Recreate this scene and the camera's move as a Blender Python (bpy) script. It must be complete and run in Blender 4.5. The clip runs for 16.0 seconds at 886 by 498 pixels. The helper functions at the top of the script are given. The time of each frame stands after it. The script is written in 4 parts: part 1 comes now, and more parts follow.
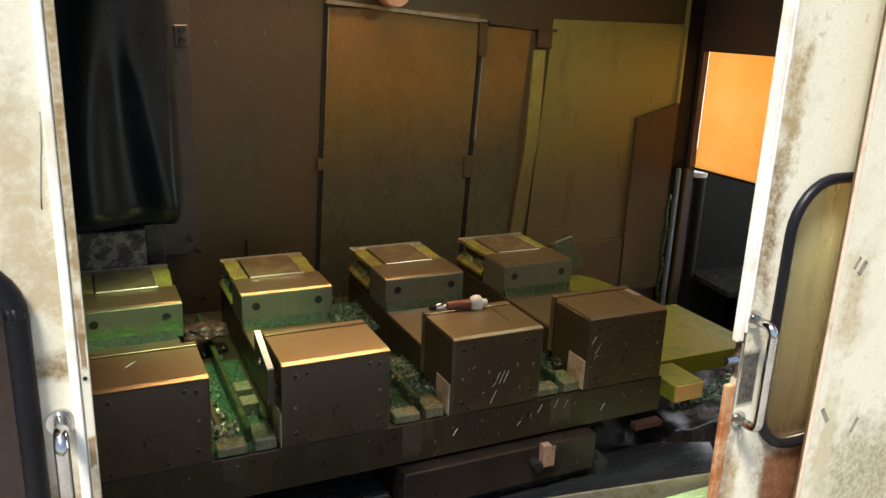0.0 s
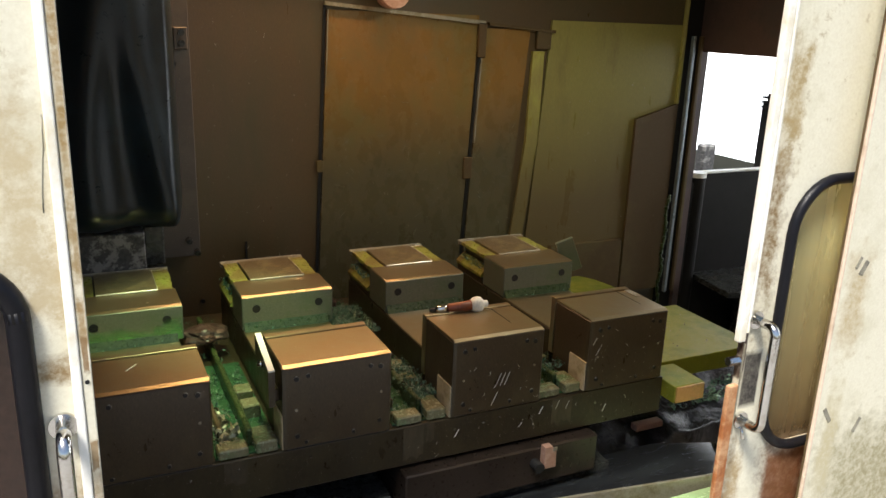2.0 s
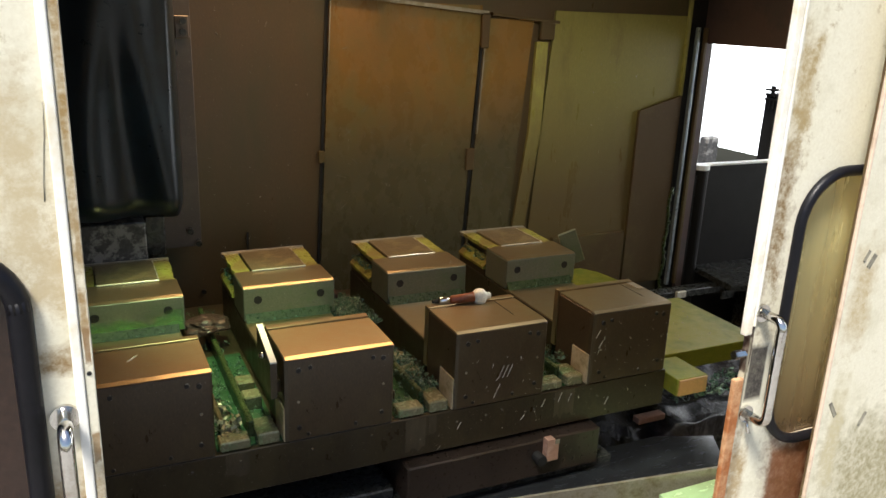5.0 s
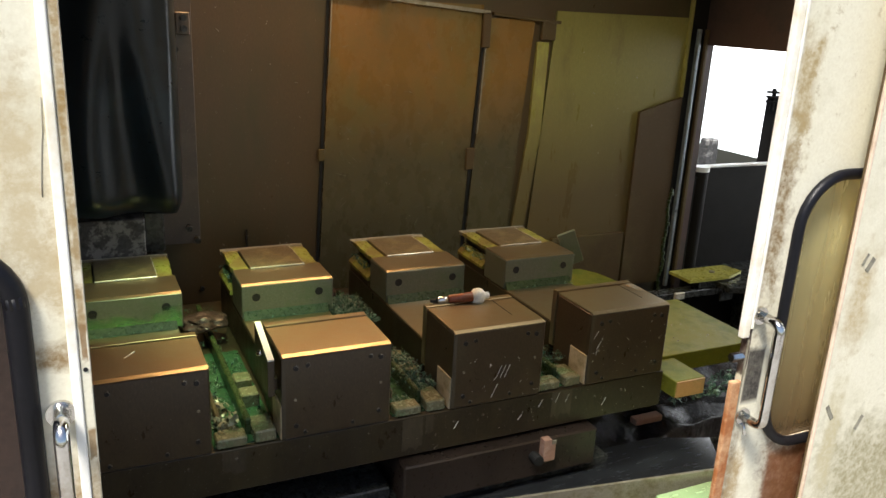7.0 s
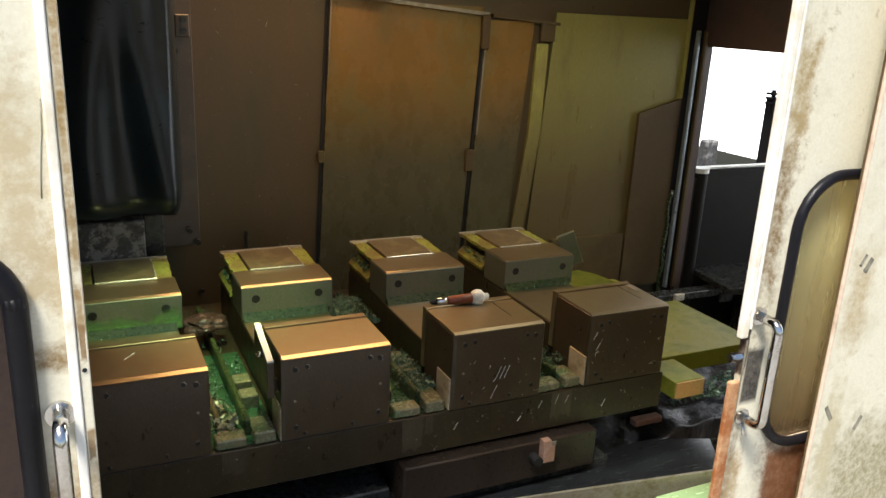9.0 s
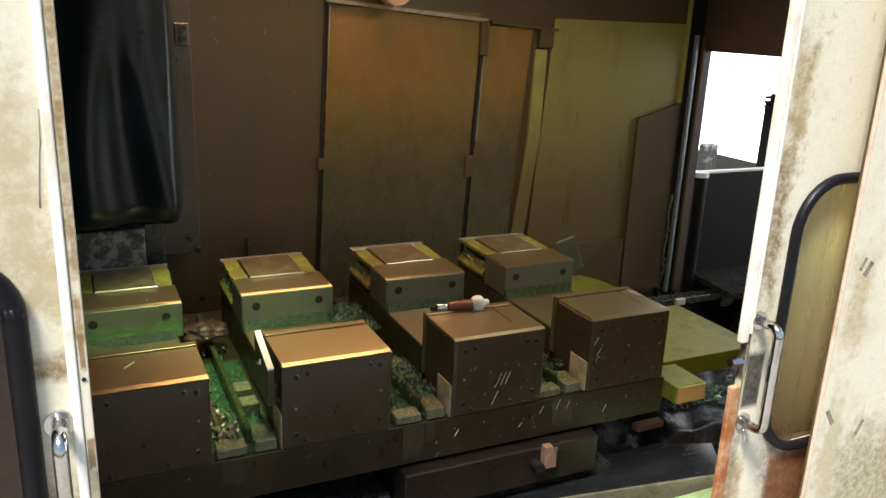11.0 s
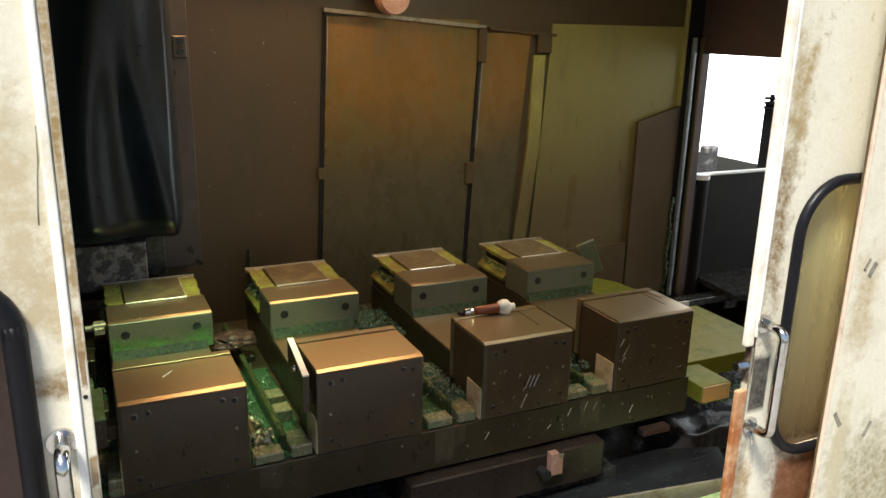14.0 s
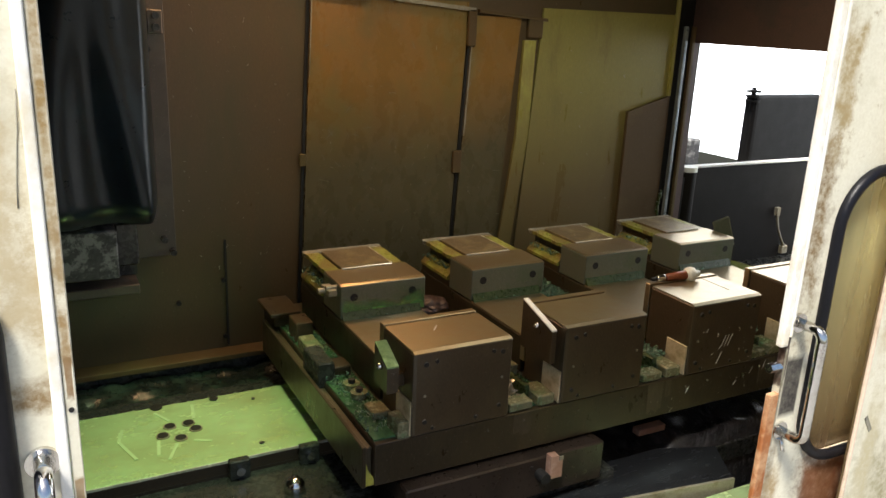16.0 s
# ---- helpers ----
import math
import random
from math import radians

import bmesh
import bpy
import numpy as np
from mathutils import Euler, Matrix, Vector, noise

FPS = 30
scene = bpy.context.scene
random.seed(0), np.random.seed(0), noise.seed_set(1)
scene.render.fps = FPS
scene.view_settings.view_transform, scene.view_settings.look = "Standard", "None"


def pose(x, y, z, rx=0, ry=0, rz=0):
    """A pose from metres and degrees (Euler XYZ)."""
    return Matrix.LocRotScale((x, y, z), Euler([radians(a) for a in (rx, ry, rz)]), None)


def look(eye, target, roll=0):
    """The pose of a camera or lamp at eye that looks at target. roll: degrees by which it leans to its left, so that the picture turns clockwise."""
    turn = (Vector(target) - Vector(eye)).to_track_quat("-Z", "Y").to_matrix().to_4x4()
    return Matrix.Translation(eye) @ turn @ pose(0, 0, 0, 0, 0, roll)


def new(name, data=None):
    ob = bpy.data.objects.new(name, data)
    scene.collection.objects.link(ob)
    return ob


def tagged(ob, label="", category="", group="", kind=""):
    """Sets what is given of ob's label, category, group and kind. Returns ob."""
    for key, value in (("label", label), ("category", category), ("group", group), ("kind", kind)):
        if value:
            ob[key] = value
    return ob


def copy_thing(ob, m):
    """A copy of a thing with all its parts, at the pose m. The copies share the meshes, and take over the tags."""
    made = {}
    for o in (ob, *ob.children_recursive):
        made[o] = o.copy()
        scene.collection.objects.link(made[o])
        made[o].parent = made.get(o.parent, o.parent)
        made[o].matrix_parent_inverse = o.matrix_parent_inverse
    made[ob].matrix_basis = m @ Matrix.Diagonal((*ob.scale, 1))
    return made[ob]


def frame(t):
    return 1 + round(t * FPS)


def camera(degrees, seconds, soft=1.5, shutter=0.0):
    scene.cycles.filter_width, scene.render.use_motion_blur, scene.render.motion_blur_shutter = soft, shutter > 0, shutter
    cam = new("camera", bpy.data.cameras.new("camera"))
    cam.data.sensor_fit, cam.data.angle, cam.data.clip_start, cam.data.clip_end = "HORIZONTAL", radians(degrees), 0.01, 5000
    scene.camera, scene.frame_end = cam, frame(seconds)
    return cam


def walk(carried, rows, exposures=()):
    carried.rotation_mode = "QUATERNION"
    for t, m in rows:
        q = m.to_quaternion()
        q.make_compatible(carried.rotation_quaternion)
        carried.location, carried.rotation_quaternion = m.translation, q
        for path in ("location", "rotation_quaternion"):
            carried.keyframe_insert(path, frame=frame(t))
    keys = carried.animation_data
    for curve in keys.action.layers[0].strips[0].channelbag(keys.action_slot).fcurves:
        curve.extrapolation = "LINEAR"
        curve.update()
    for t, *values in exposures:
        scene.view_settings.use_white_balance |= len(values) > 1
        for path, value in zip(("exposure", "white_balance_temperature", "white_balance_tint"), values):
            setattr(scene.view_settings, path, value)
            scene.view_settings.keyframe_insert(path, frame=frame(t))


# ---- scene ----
cam = camera(58.80, 16.0)
# seconds, place, tilt, turn, lean
walk(cam, [(t, pose(x, y, z, tilt, 0, turn) @ pose(0, 0, 0, 0, 0, lean)) for t, x, y, z, tilt, turn, lean in (
    (0.0, -0.3594, -1.5302, 0.7262, 73.585, -25.506, 2.262),
    (0.5, -0.3620, -1.5287, 0.7263, 73.655, -25.583, 2.214),
    (1.0, -0.3617, -1.5283, 0.7255, 73.725, -25.565, 2.127),
    (1.5, -0.3615, -1.5282, 0.7249, 73.746, -25.555, 2.095),
    (2.0, -0.3632, -1.5264, 0.7258, 73.696, -25.622, 2.081),
    (2.5, -0.3644, -1.5224, 0.7243, 73.712, -25.652, 2.099),
    (3.0, -0.3655, -1.5181, 0.7236, 73.596, -25.690, 2.128),
    (3.5, -0.3662, -1.5150, 0.7224, 73.463, -25.694, 2.163),
    (4.0, -0.3665, -1.5129, 0.7220, 73.295, -25.678, 2.136),
    (6.5, -0.3621, -1.5144, 0.7218, 73.026, -25.643, 2.815),
    (7.0, -0.3631, -1.5136, 0.7222, 73.030, -25.688, 2.909),
    (7.5, -0.3627, -1.5143, 0.7212, 73.070, -25.665, 2.911),
    (8.0, -0.3624, -1.5150, 0.7212, 73.085, -25.646, 2.897),
    (8.5, -0.3621, -1.5168, 0.7200, 73.131, -25.659, 2.866),
    (9.0, -0.3618, -1.5171, 0.7213, 73.176, -25.648, 2.820),
    (11.5, -0.3589, -1.5184, 0.7231, 73.708, -25.506, 2.176),
    (12.0, -0.3587, -1.5186, 0.7240, 73.794, -25.459, 1.953),
    (12.5, -0.3586, -1.5166, 0.7239, 73.869, -25.432, 1.801),
    (13.0, -0.3569, -1.5170, 0.7241, 73.950, -25.342, 1.512),
    (13.5, -0.3571, -1.5142, 0.7223, 74.050, -25.379, 1.387),
    (14.0, -0.3559, -1.5130, 0.7248, 74.050, -25.371, 1.275),
    (14.5, -0.3521, -1.5069, 0.7268, 74.077, -25.277, 1.316),
    (15.0, -0.3492, -1.4936, 0.7277, 73.839, -25.176, 1.414),
    (15.5, -0.3764, -1.4379, 0.7091, 73.696, -27.095, 2.135),
    (16.0, -0.3830, -1.3839, 0.6919, 73.544, -28.241, 2.523),
)])

# ================= world, light, exposure =================
world = bpy.data.worlds.new("daylight")
scene.world = world
world.use_nodes = True
wn = world.node_tree.nodes
sky = wn.new("ShaderNodeTexSky")
sky.sky_type = "NISHITA"
sky.sun_disc = False
sky.sun_elevation = radians(66)
sky.sun_rotation = radians(200)
wn["Background"].inputs["Strength"].default_value = 0.13
world.node_tree.links.new(sky.outputs["Color"], wn["Background"].inputs["Color"])
sun_data = bpy.data.lights.new("sun", "SUN")
sun_data.energy, sun_data.angle, sun_data.color = 8.4, radians(14), (1.0, 0.95, 0.87)
sun = new("sun", sun_data)
sun.matrix_world = look((-2.6, -2.0, 5.6), (0.0, 0.0, 0.0))
scene.view_settings.exposure = 0.0


def unseen_lamp(name, kind, place, aim, energy, colour, size):
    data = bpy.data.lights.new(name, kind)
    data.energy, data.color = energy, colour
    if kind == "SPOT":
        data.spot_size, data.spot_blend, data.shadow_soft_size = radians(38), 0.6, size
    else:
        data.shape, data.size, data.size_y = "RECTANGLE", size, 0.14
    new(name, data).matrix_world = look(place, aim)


# unseen lamps added under the roof; the first only fills the right side
unseen_lamp("fill_roof", "AREA", (1.0, 0.1, 1.08), (0.95, 0.1, 0.0), 5.6, (1.0, 0.98, 0.82), 0.6)
unseen_lamp("lamp_warm", "AREA", (0.24, 0.86, 1.02), (0.2, -0.25, 0.3), 17.5, (1.0, 0.6, 0.29), 1.0)
unseen_lamp("lamp_pallet", "SPOT", (-0.05, 0.05, 1.06), (-0.1, 0.47, -0.35), 68.0, (0.76, 1.0, 0.52), 0.05)

# ================= materials =================


def nodes_of(name):
    m = bpy.data.materials.new(name)
    m.use_nodes = True
    nt = m.node_tree
    return m, nt, nt.nodes["Principled BSDF"]


def coords(nt, scale=(1, 1, 1)):
    tc = nt.nodes.new("ShaderNodeTexCoord")
    mp = nt.nodes.new("ShaderNodeMapping")
    mp.inputs["Scale"].default_value = scale
    nt.links.new(tc.outputs["Object"], mp.inputs["Vector"])
    return mp.outputs["Vector"]


def noise_of(nt, vec, scale, detail=5.0, rough=0.6):
    n = nt.nodes.new("ShaderNodeTexNoise")
    n.inputs["Scale"].default_value = scale
    n.inputs["Detail"].default_value = detail
    n.inputs["Roughness"].default_value = rough
    nt.links.new(vec, n.inputs["Vector"])
    return n.outputs["Fac"]


def ramp(nt, fac, stops):
    r = nt.nodes.new("ShaderNodeValToRGB")
    el = r.color_ramp.elements
    el[0].position, el[0].color = stops[0][0], (*stops[0][1], 1)
    el[1].position, el[1].color = stops[-1][0], (*stops[-1][1], 1)
    for p, c in stops[1:-1]:
        el.new(p).color = (*c, 1)
    nt.links.new(fac, r.inputs["Fac"])
    return r.outputs["Color"]


def mix(nt, fac, a, b):
    m = nt.nodes.new("ShaderNodeMix")
    m.data_type = "RGBA"
    nt.links.new(fac, m.inputs["Factor"])
    for sock, v in ((m.inputs[6], a), (m.inputs[7], b)):
        if isinstance(v, tuple):
            sock.default_value = (*v, 1)
        else:
            nt.links.new(v, sock)
    return m.outputs[2]


def value(nt, fac, lo, hi, a=0.0, b=1.0):
    m = nt.nodes.new("ShaderNodeMapRange")
    m.inputs["From Min"].default_value, m.inputs["From Max"].default_value = a, b
    m.inputs["To Min"].default_value, m.inputs["To Max"].default_value = lo, hi
    nt.links.new(fac, m.inputs["Value"])
    return m.outputs["Result"]


def bump(nt, bsdf, fac, strength, dist=0.002):
    b = nt.nodes.new("ShaderNodeBump")
    b.inputs["Strength"].default_value, b.inputs["Distance"].default_value = strength, dist
    nt.links.new(fac, b.inputs["Height"])
    nt.links.new(b.outputs["Normal"], bsdf.inputs["Normal"])


def surface(name, base, dark, stain, metal=0.0, rough=(0.3, 0.5), scale=9.0, grain=160.0, stretch=(1, 1, 1), stain_at=(0.5, 0.68), bumpy=0.15, flecks=0.0, low=None):
    """Base colour broken by a darker grain and by patches of a stain; gloss follows the stain."""
    m, nt, b = nodes_of(name)
    v = coords(nt, stretch)
    big, fine = noise_of(nt, v, scale), noise_of(nt, v, grain, 3.0)
    mid = noise_of(nt, v, scale * 5, 6.0, 0.7)
    col = mix(nt, value(nt, fine, 0.0, 1.0, 0.3, 0.75), base, dark)
    blend = nt.nodes.new("ShaderNodeMath")
    blend.operation = "MULTIPLY_ADD"
    nt.links.new(mid, blend.inputs[0])
    blend.inputs[1].default_value = 0.45
    nt.links.new(big, blend.inputs[2])
    patch = value(nt, blend.outputs[0], 0.0, 1.0, stain_at[0] + 0.22, stain_at[1] + 0.22)
    col = mix(nt, patch, col, stain)
    # low: another colour that fades in downwards between z1 and z0
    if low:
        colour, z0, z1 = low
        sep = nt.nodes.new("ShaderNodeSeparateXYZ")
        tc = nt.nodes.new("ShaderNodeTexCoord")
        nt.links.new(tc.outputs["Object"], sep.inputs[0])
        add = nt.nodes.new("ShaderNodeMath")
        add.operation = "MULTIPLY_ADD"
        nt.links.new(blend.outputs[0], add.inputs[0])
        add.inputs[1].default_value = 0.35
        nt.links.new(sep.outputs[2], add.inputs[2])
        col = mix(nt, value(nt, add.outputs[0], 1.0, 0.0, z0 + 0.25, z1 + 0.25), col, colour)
    if flecks:
        speck = noise_of(nt, coords(nt), 380.0, 1.0, 0.3)
        col = mix(nt, value(nt, speck, 0.0, flecks, 0.76, 0.8), col, (0.7, 0.68, 0.55))
    nt.links.new(col, b.inputs["Base Color"])
    nt.links.new(value(nt, mid, rough[0], rough[1], 0.3, 0.7), b.inputs["Roughness"])
    b.inputs["Metallic"].default_value = metal
    bump(nt, b, fine, bumpy)
    return m


def plain(name, color, rough=0.5, metal=0.0, grain=90.0):
    return surface(name, color, tuple(c * 0.7 for c in color), tuple(c * 0.55 for c in color), metal, (rough * 0.8, min(1, rough * 1.25)), 14.0, grain)


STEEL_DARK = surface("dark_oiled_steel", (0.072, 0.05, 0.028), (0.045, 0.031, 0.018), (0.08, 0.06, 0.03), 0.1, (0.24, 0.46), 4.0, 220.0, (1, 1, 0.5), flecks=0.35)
# rear jaw steel, made lighter to carry the light on the jaw fronts
REAR_STEEL = surface("lit_grey_oiled_steel", (0.165, 0.18, 0.135), (0.125, 0.135, 0.1), (0.12, 0.15, 0.09), 0.3, (0.26, 0.42), 9.0, 220.0, flecks=0.3)
# light base and copper patches stand in for warm reflections on the tops
STEEL_TOP = surface("ground_steel_warm_sheen", (0.48, 0.42, 0.28), (0.42, 0.36, 0.235), (0.47, 0.31, 0.17), 0.92, (0.29, 0.36), 4.0, 300.0, (1, 1, 1), stain_at=(0.3, 0.85), flecks=0.7, bumpy=0.05)
STEEL_WORN = surface("worn_bright_steel", (0.36, 0.33, 0.26), (0.26, 0.24, 0.18), (0.2, 0.17, 0.1), 0.5, (0.3, 0.5), 16.0, 200.0)
BASE_STEEL = surface("table_steel", (0.046, 0.035, 0.02), (0.029, 0.022, 0.013), (0.058, 0.045, 0.022), 0.1, (0.24, 0.46), 4.0, 180.0, (1, 1, 0.5), flecks=0.3)
TABLE_OILY = surface("oily_table_top", (0.2, 0.2, 0.022), (0.155, 0.16, 0.018), (0.1, 0.13, 0.018), 0.0, (0.42, 0.6), 5.0, 300.0, flecks=0.5)
TABLE_OILY.node_tree.nodes["Principled BSDF"].inputs["Specular IOR Level"].default_value = 0.2
WALL_PAINT = surface("oil_stained_wall_paint", (0.104, 0.071, 0.034), (0.08, 0.054, 0.027), (0.07, 0.06, 0.028), 0.0, (0.26, 0.42), 2.6, 240.0, (1, 1, 0.3), (0.42, 0.66), flecks=0.4)
# olive turns to brown towards the bottom
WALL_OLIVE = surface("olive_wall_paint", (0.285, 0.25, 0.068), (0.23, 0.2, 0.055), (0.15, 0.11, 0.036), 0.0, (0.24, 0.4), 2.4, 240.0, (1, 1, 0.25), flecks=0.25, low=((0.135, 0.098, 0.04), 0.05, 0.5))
RUST = surface("rusty_paint", (0.34, 0.12, 0.035), (0.24, 0.075, 0.02), (0.5, 0.3, 0.16), 0.0, (0.5, 0.75), 14.0, 160.0)
CHROME = surface("chrome", (0.75, 0.74, 0.72), (0.65, 0.64, 0.62), (0.5, 0.46, 0.4), 1.0, (0.08, 0.2), 20.0, 200.0)
RUBBER = plain("black_rubber", (0.006, 0.006, 0.009), 0.4)
RUBBER.node_tree.nodes["Principled BSDF"].inputs["Specular IOR Level"].default_value = 0.25
UPRIGHT_GREY = plain("blue_grey_upright", (0.3, 0.34, 0.35), 0.3, 0.4)
SADDLE_DARK = plain("dark_saddle_steel", (0.036, 0.026, 0.02), 0.3, 0.1)
# black leans blue to stand in for the sheen of daylight
BLACK_COVER = surface("black_column_cover", (0.009, 0.018, 0.027), (0.007, 0.013, 0.02), (0.013, 0.026, 0.038), 0.0, (0.26, 0.36), 5.0, 150.0, bumpy=0.04)
BLACK_COVER.node_tree.nodes["Principled BSDF"].inputs["Specular IOR Level"].default_value = 0.45
DARK = surface("dark_oily_floor", (0.03, 0.031, 0.029), (0.02, 0.021, 0.02), (0.042, 0.046, 0.04), 0.0, (0.15, 0.4), 10.0, 140.0)
GREEN_PLATE = surface("coolant_wet_plate", (0.52, 0.76, 0.38), (0.48, 0.71, 0.35), (0.36, 0.42, 0.19), 0.4, (0.12, 0.34), 3.6, 30.0, (1, 1.6, 1), stain_at=(0.36, 0.78), bumpy=0.04)
CHIPS = surface("green_coolant_chips", (0.12, 0.25, 0.17), (0.05, 0.12, 0.08), (0.36, 0.46, 0.37), 0.35, (0.2, 0.4), 60.0, 200.0)
CONCRETE = surface("workshop_concrete", (0.3, 0.29, 0.27), (0.25, 0.24, 0.22), (0.2, 0.19, 0.17), 0.0, (0.6, 0.85), 3.0, 60.0)
COPPER = surface("copper_face", (0.5, 0.3, 0.22), (0.42, 0.24, 0.17), (0.6, 0.42, 0.34), 0.4, (0.3, 0.5), 12.0, 100.0)
WHITE_PLASTIC = plain("white_plastic", (0.95, 0.93, 0.84), 0.35)
RED_WOOD = plain("orange_brown_grip", (0.25, 0.066, 0.025), 0.35)
HOLE = plain("dark_hole", (0.008, 0.008, 0.008), 0.6)

SHUTTER_MAT, _nt, _b = nodes_of("translucent_orange_sheet")
_v = coords(_nt, (1, 1, 1))
_tr = _nt.nodes.new("ShaderNodeBsdfTranslucent")
_nt.links.new(ramp(_nt, noise_of(_nt, _v, 4.0), [(0.3, (0.95, 0.55, 0.2)), (0.7, (0.97, 0.66, 0.32))]), _tr.inputs["Color"])
_b.inputs["Base Color"].default_value = (0.7, 0.3, 0.06, 1)
_b.inputs["Roughness"].default_value = 0.4
_mx = _nt.nodes.new("ShaderNodeMixShader")
_mx.inputs[0].default_value = 0.92
_nt.links.new(_b.outputs[0], _mx.inputs[1])
_nt.links.new(_tr.outputs[0], _mx.inputs[2])
_nt.links.new(_mx.outputs[0], _nt.nodes["Material Output"].inputs["Surface"])

GLASS, _nt, _b = nodes_of("oily_glass_sky_fade")
_sep = _nt.nodes.new("ShaderNodeSeparateXYZ")
_tc = _nt.nodes.new("ShaderNodeTexCoord")
_nt.links.new(_tc.outputs["Object"], _sep.inputs[0])
_add = _nt.nodes.new("ShaderNodeMath")
_add.operation = "MULTIPLY_ADD"
_nt.links.new(noise_of(_nt, coords(_nt, (14, 1, 0.6)), 2.0, 4.0), _add.inputs[0])
_add.inputs[1].default_value = 0.22
_nt.links.new(_sep.outputs[2], _add.inputs[2])
# pale top to brown bottom paints the sky's reflection into the oily glass
_nt.links.new(ramp(_nt, value(_nt, _add.outputs[0], 0.0, 1.0, 0.08, 0.6), [(0.0, (0.1, 0.06, 0.03)), (0.3, (0.2, 0.16, 0.08)), (0.62, (0.3, 0.27, 0.14)), (1.0, (0.52, 0.5, 0.28))]), _b.inputs["Base Color"])
_b.inputs["Transmission Weight"].default_value = 0.35
_nt.links.new(value(_nt, noise_of(_nt, coords(_nt, (10, 1, 1)), 3.0), 0.16, 0.34, 0.3, 0.7), _b.inputs["Roughness"])
_b.inputs["IOR"].default_value = 1.45

GLOW, _nt, _b = nodes_of("bright_daylight_outside")
_em = _nt.nodes.new("ShaderNodeEmission")
_em.inputs["Color"].default_value = (0.93, 0.97, 1.0, 1)
_em.inputs["Strength"].default_value = 4.2
_nt.links.new(_em.outputs[0], _nt.nodes["Material Output"].inputs["Surface"])


# bright yellow top fading to brown: the recess's gleam put into the colour
STRIP_OLIVE = surface("olive_gleam_strip", (0.4, 0.38, 0.09), (0.3, 0.28, 0.07), (0.22, 0.17, 0.055), 0.0, (0.22, 0.4), 5.0, 160.0, (1, 1, 0.3), flecks=0.3, low=((0.15, 0.115, 0.042), 0.15, 0.5))
SIDE_OLIVE = surface("olive_oily_strip", (0.33, 0.36, 0.075), (0.25, 0.27, 0.055), (0.2, 0.16, 0.05), 0.1, (0.2, 0.45), 12.0, 160.0, stain_at=(0.44, 0.6), flecks=0.5)
YELLOW = surface("yellow_green_wet_steel", (0.58, 0.56, 0.12), (0.48, 0.46, 0.085), (0.36, 0.34, 0.08), 0.2, (0.2, 0.4), 16.0, 160.0)
INSERT = surface("textured_jaw_insert", (0.24, 0.19, 0.11), (0.13, 0.1, 0.06), (0.32, 0.26, 0.14), 0.5, (0.3, 0.5), 20.0, 420.0, bumpy=0.4)
COOLANT = surface("green_coolant_film", (0.035, 0.06, 0.02), (0.02, 0.035, 0.013), (0.06, 0.085, 0.03), 0.0, (0.2, 0.4), 25.0, 90.0)
# amber upper part and dark low part paint in the wall's orange reflection
AMBER = surface("amber_glow_sheet", (0.25, 0.135, 0.031), (0.2, 0.107, 0.025), (0.135, 0.118, 0.034), 0.0, (0.2, 0.36), 2.6, 240.0, (1, 1, 0.6), stain_at=(0.46, 0.72), flecks=0.7, low=((0.088, 0.074, 0.036), 0.22, 0.48))
BROWN_PANEL = surface("brown_panel", (0.1, 0.066, 0.03), (0.078, 0.051, 0.024), (0.11, 0.084, 0.036), 0.0, (0.42, 0.6), 3.0, 240.0, flecks=0.3)
GREY_CAST = surface("mottled_grey_casting", (0.09, 0.09, 0.094), (0.02, 0.02, 0.022), (0.24, 0.24, 0.24), 0.1, (0.4, 0.65), 26.0, 70.0, stain_at=(0.5, 0.6), bumpy=0.7)
GUARD = surface("dark_grey_guard_sheet", (0.013, 0.0115, 0.0105), (0.01, 0.009, 0.0085), (0.016, 0.0145, 0.013), 0.0, (0.5, 0.7), 3.0, 200.0, bumpy=0.05)
for _m in (GUARD, BROWN_PANEL):
    _m.node_tree.nodes["Principled BSDF"].inputs["Specular IOR Level"].default_value = 0.15
WIPED = surface("wiped_bright_steel", (0.6, 0.82, 0.46), (0.55, 0.77, 0.4), (0.5, 0.7, 0.36), 0.3, (0.15, 0.3), 9.0, 120.0)
GAP_STEEL = surface("wet_gap_steel", (0.27, 0.26, 0.16), (0.18, 0.185, 0.11), (0.1, 0.2, 0.09), 0.25, (0.15, 0.35), 14.0, 160.0)
PUDDLE = surface("green_coolant_puddle", (0.06, 0.15, 0.07), (0.03, 0.08, 0.04), (0.025, 0.045, 0.025), 0.0, (0.05, 0.2), 22.0, 60.0, bumpy=0.4)
BRIGHT_LINE = plain("bright_pale_steel", (0.8, 0.77, 0.65), 0.25, 0.3)
SLUDGE = surface("brown_chip_sludge", (0.06, 0.034, 0.03), (0.03, 0.018, 0.016), (0.1, 0.07, 0.06), 0.1, (0.25, 0.5), 40.0, 120.0, bumpy=0.6)
SCREW_STEEL = surface("oiled_screw_steel", (0.3, 0.27, 0.22), (0.22, 0.19, 0.16), (0.38, 0.35, 0.3), 0.6, (0.15, 0.3), 30.0, 200.0)
EAST_PAINT = surface("dark_red_brown_paint", (0.085, 0.05, 0.042), (0.065, 0.038, 0.032), (0.055, 0.04, 0.036), 0.0, (0.4, 0.6), 4.0, 160.0)
WAY_BLACK = surface("black_oily_way_cover", (0.014, 0.015, 0.017), (0.01, 0.011, 0.012), (0.02, 0.023, 0.025), 0.0, (0.14, 0.32), 7.0, 120.0, (0.4, 2, 1), flecks=0.3, bumpy=0.06)
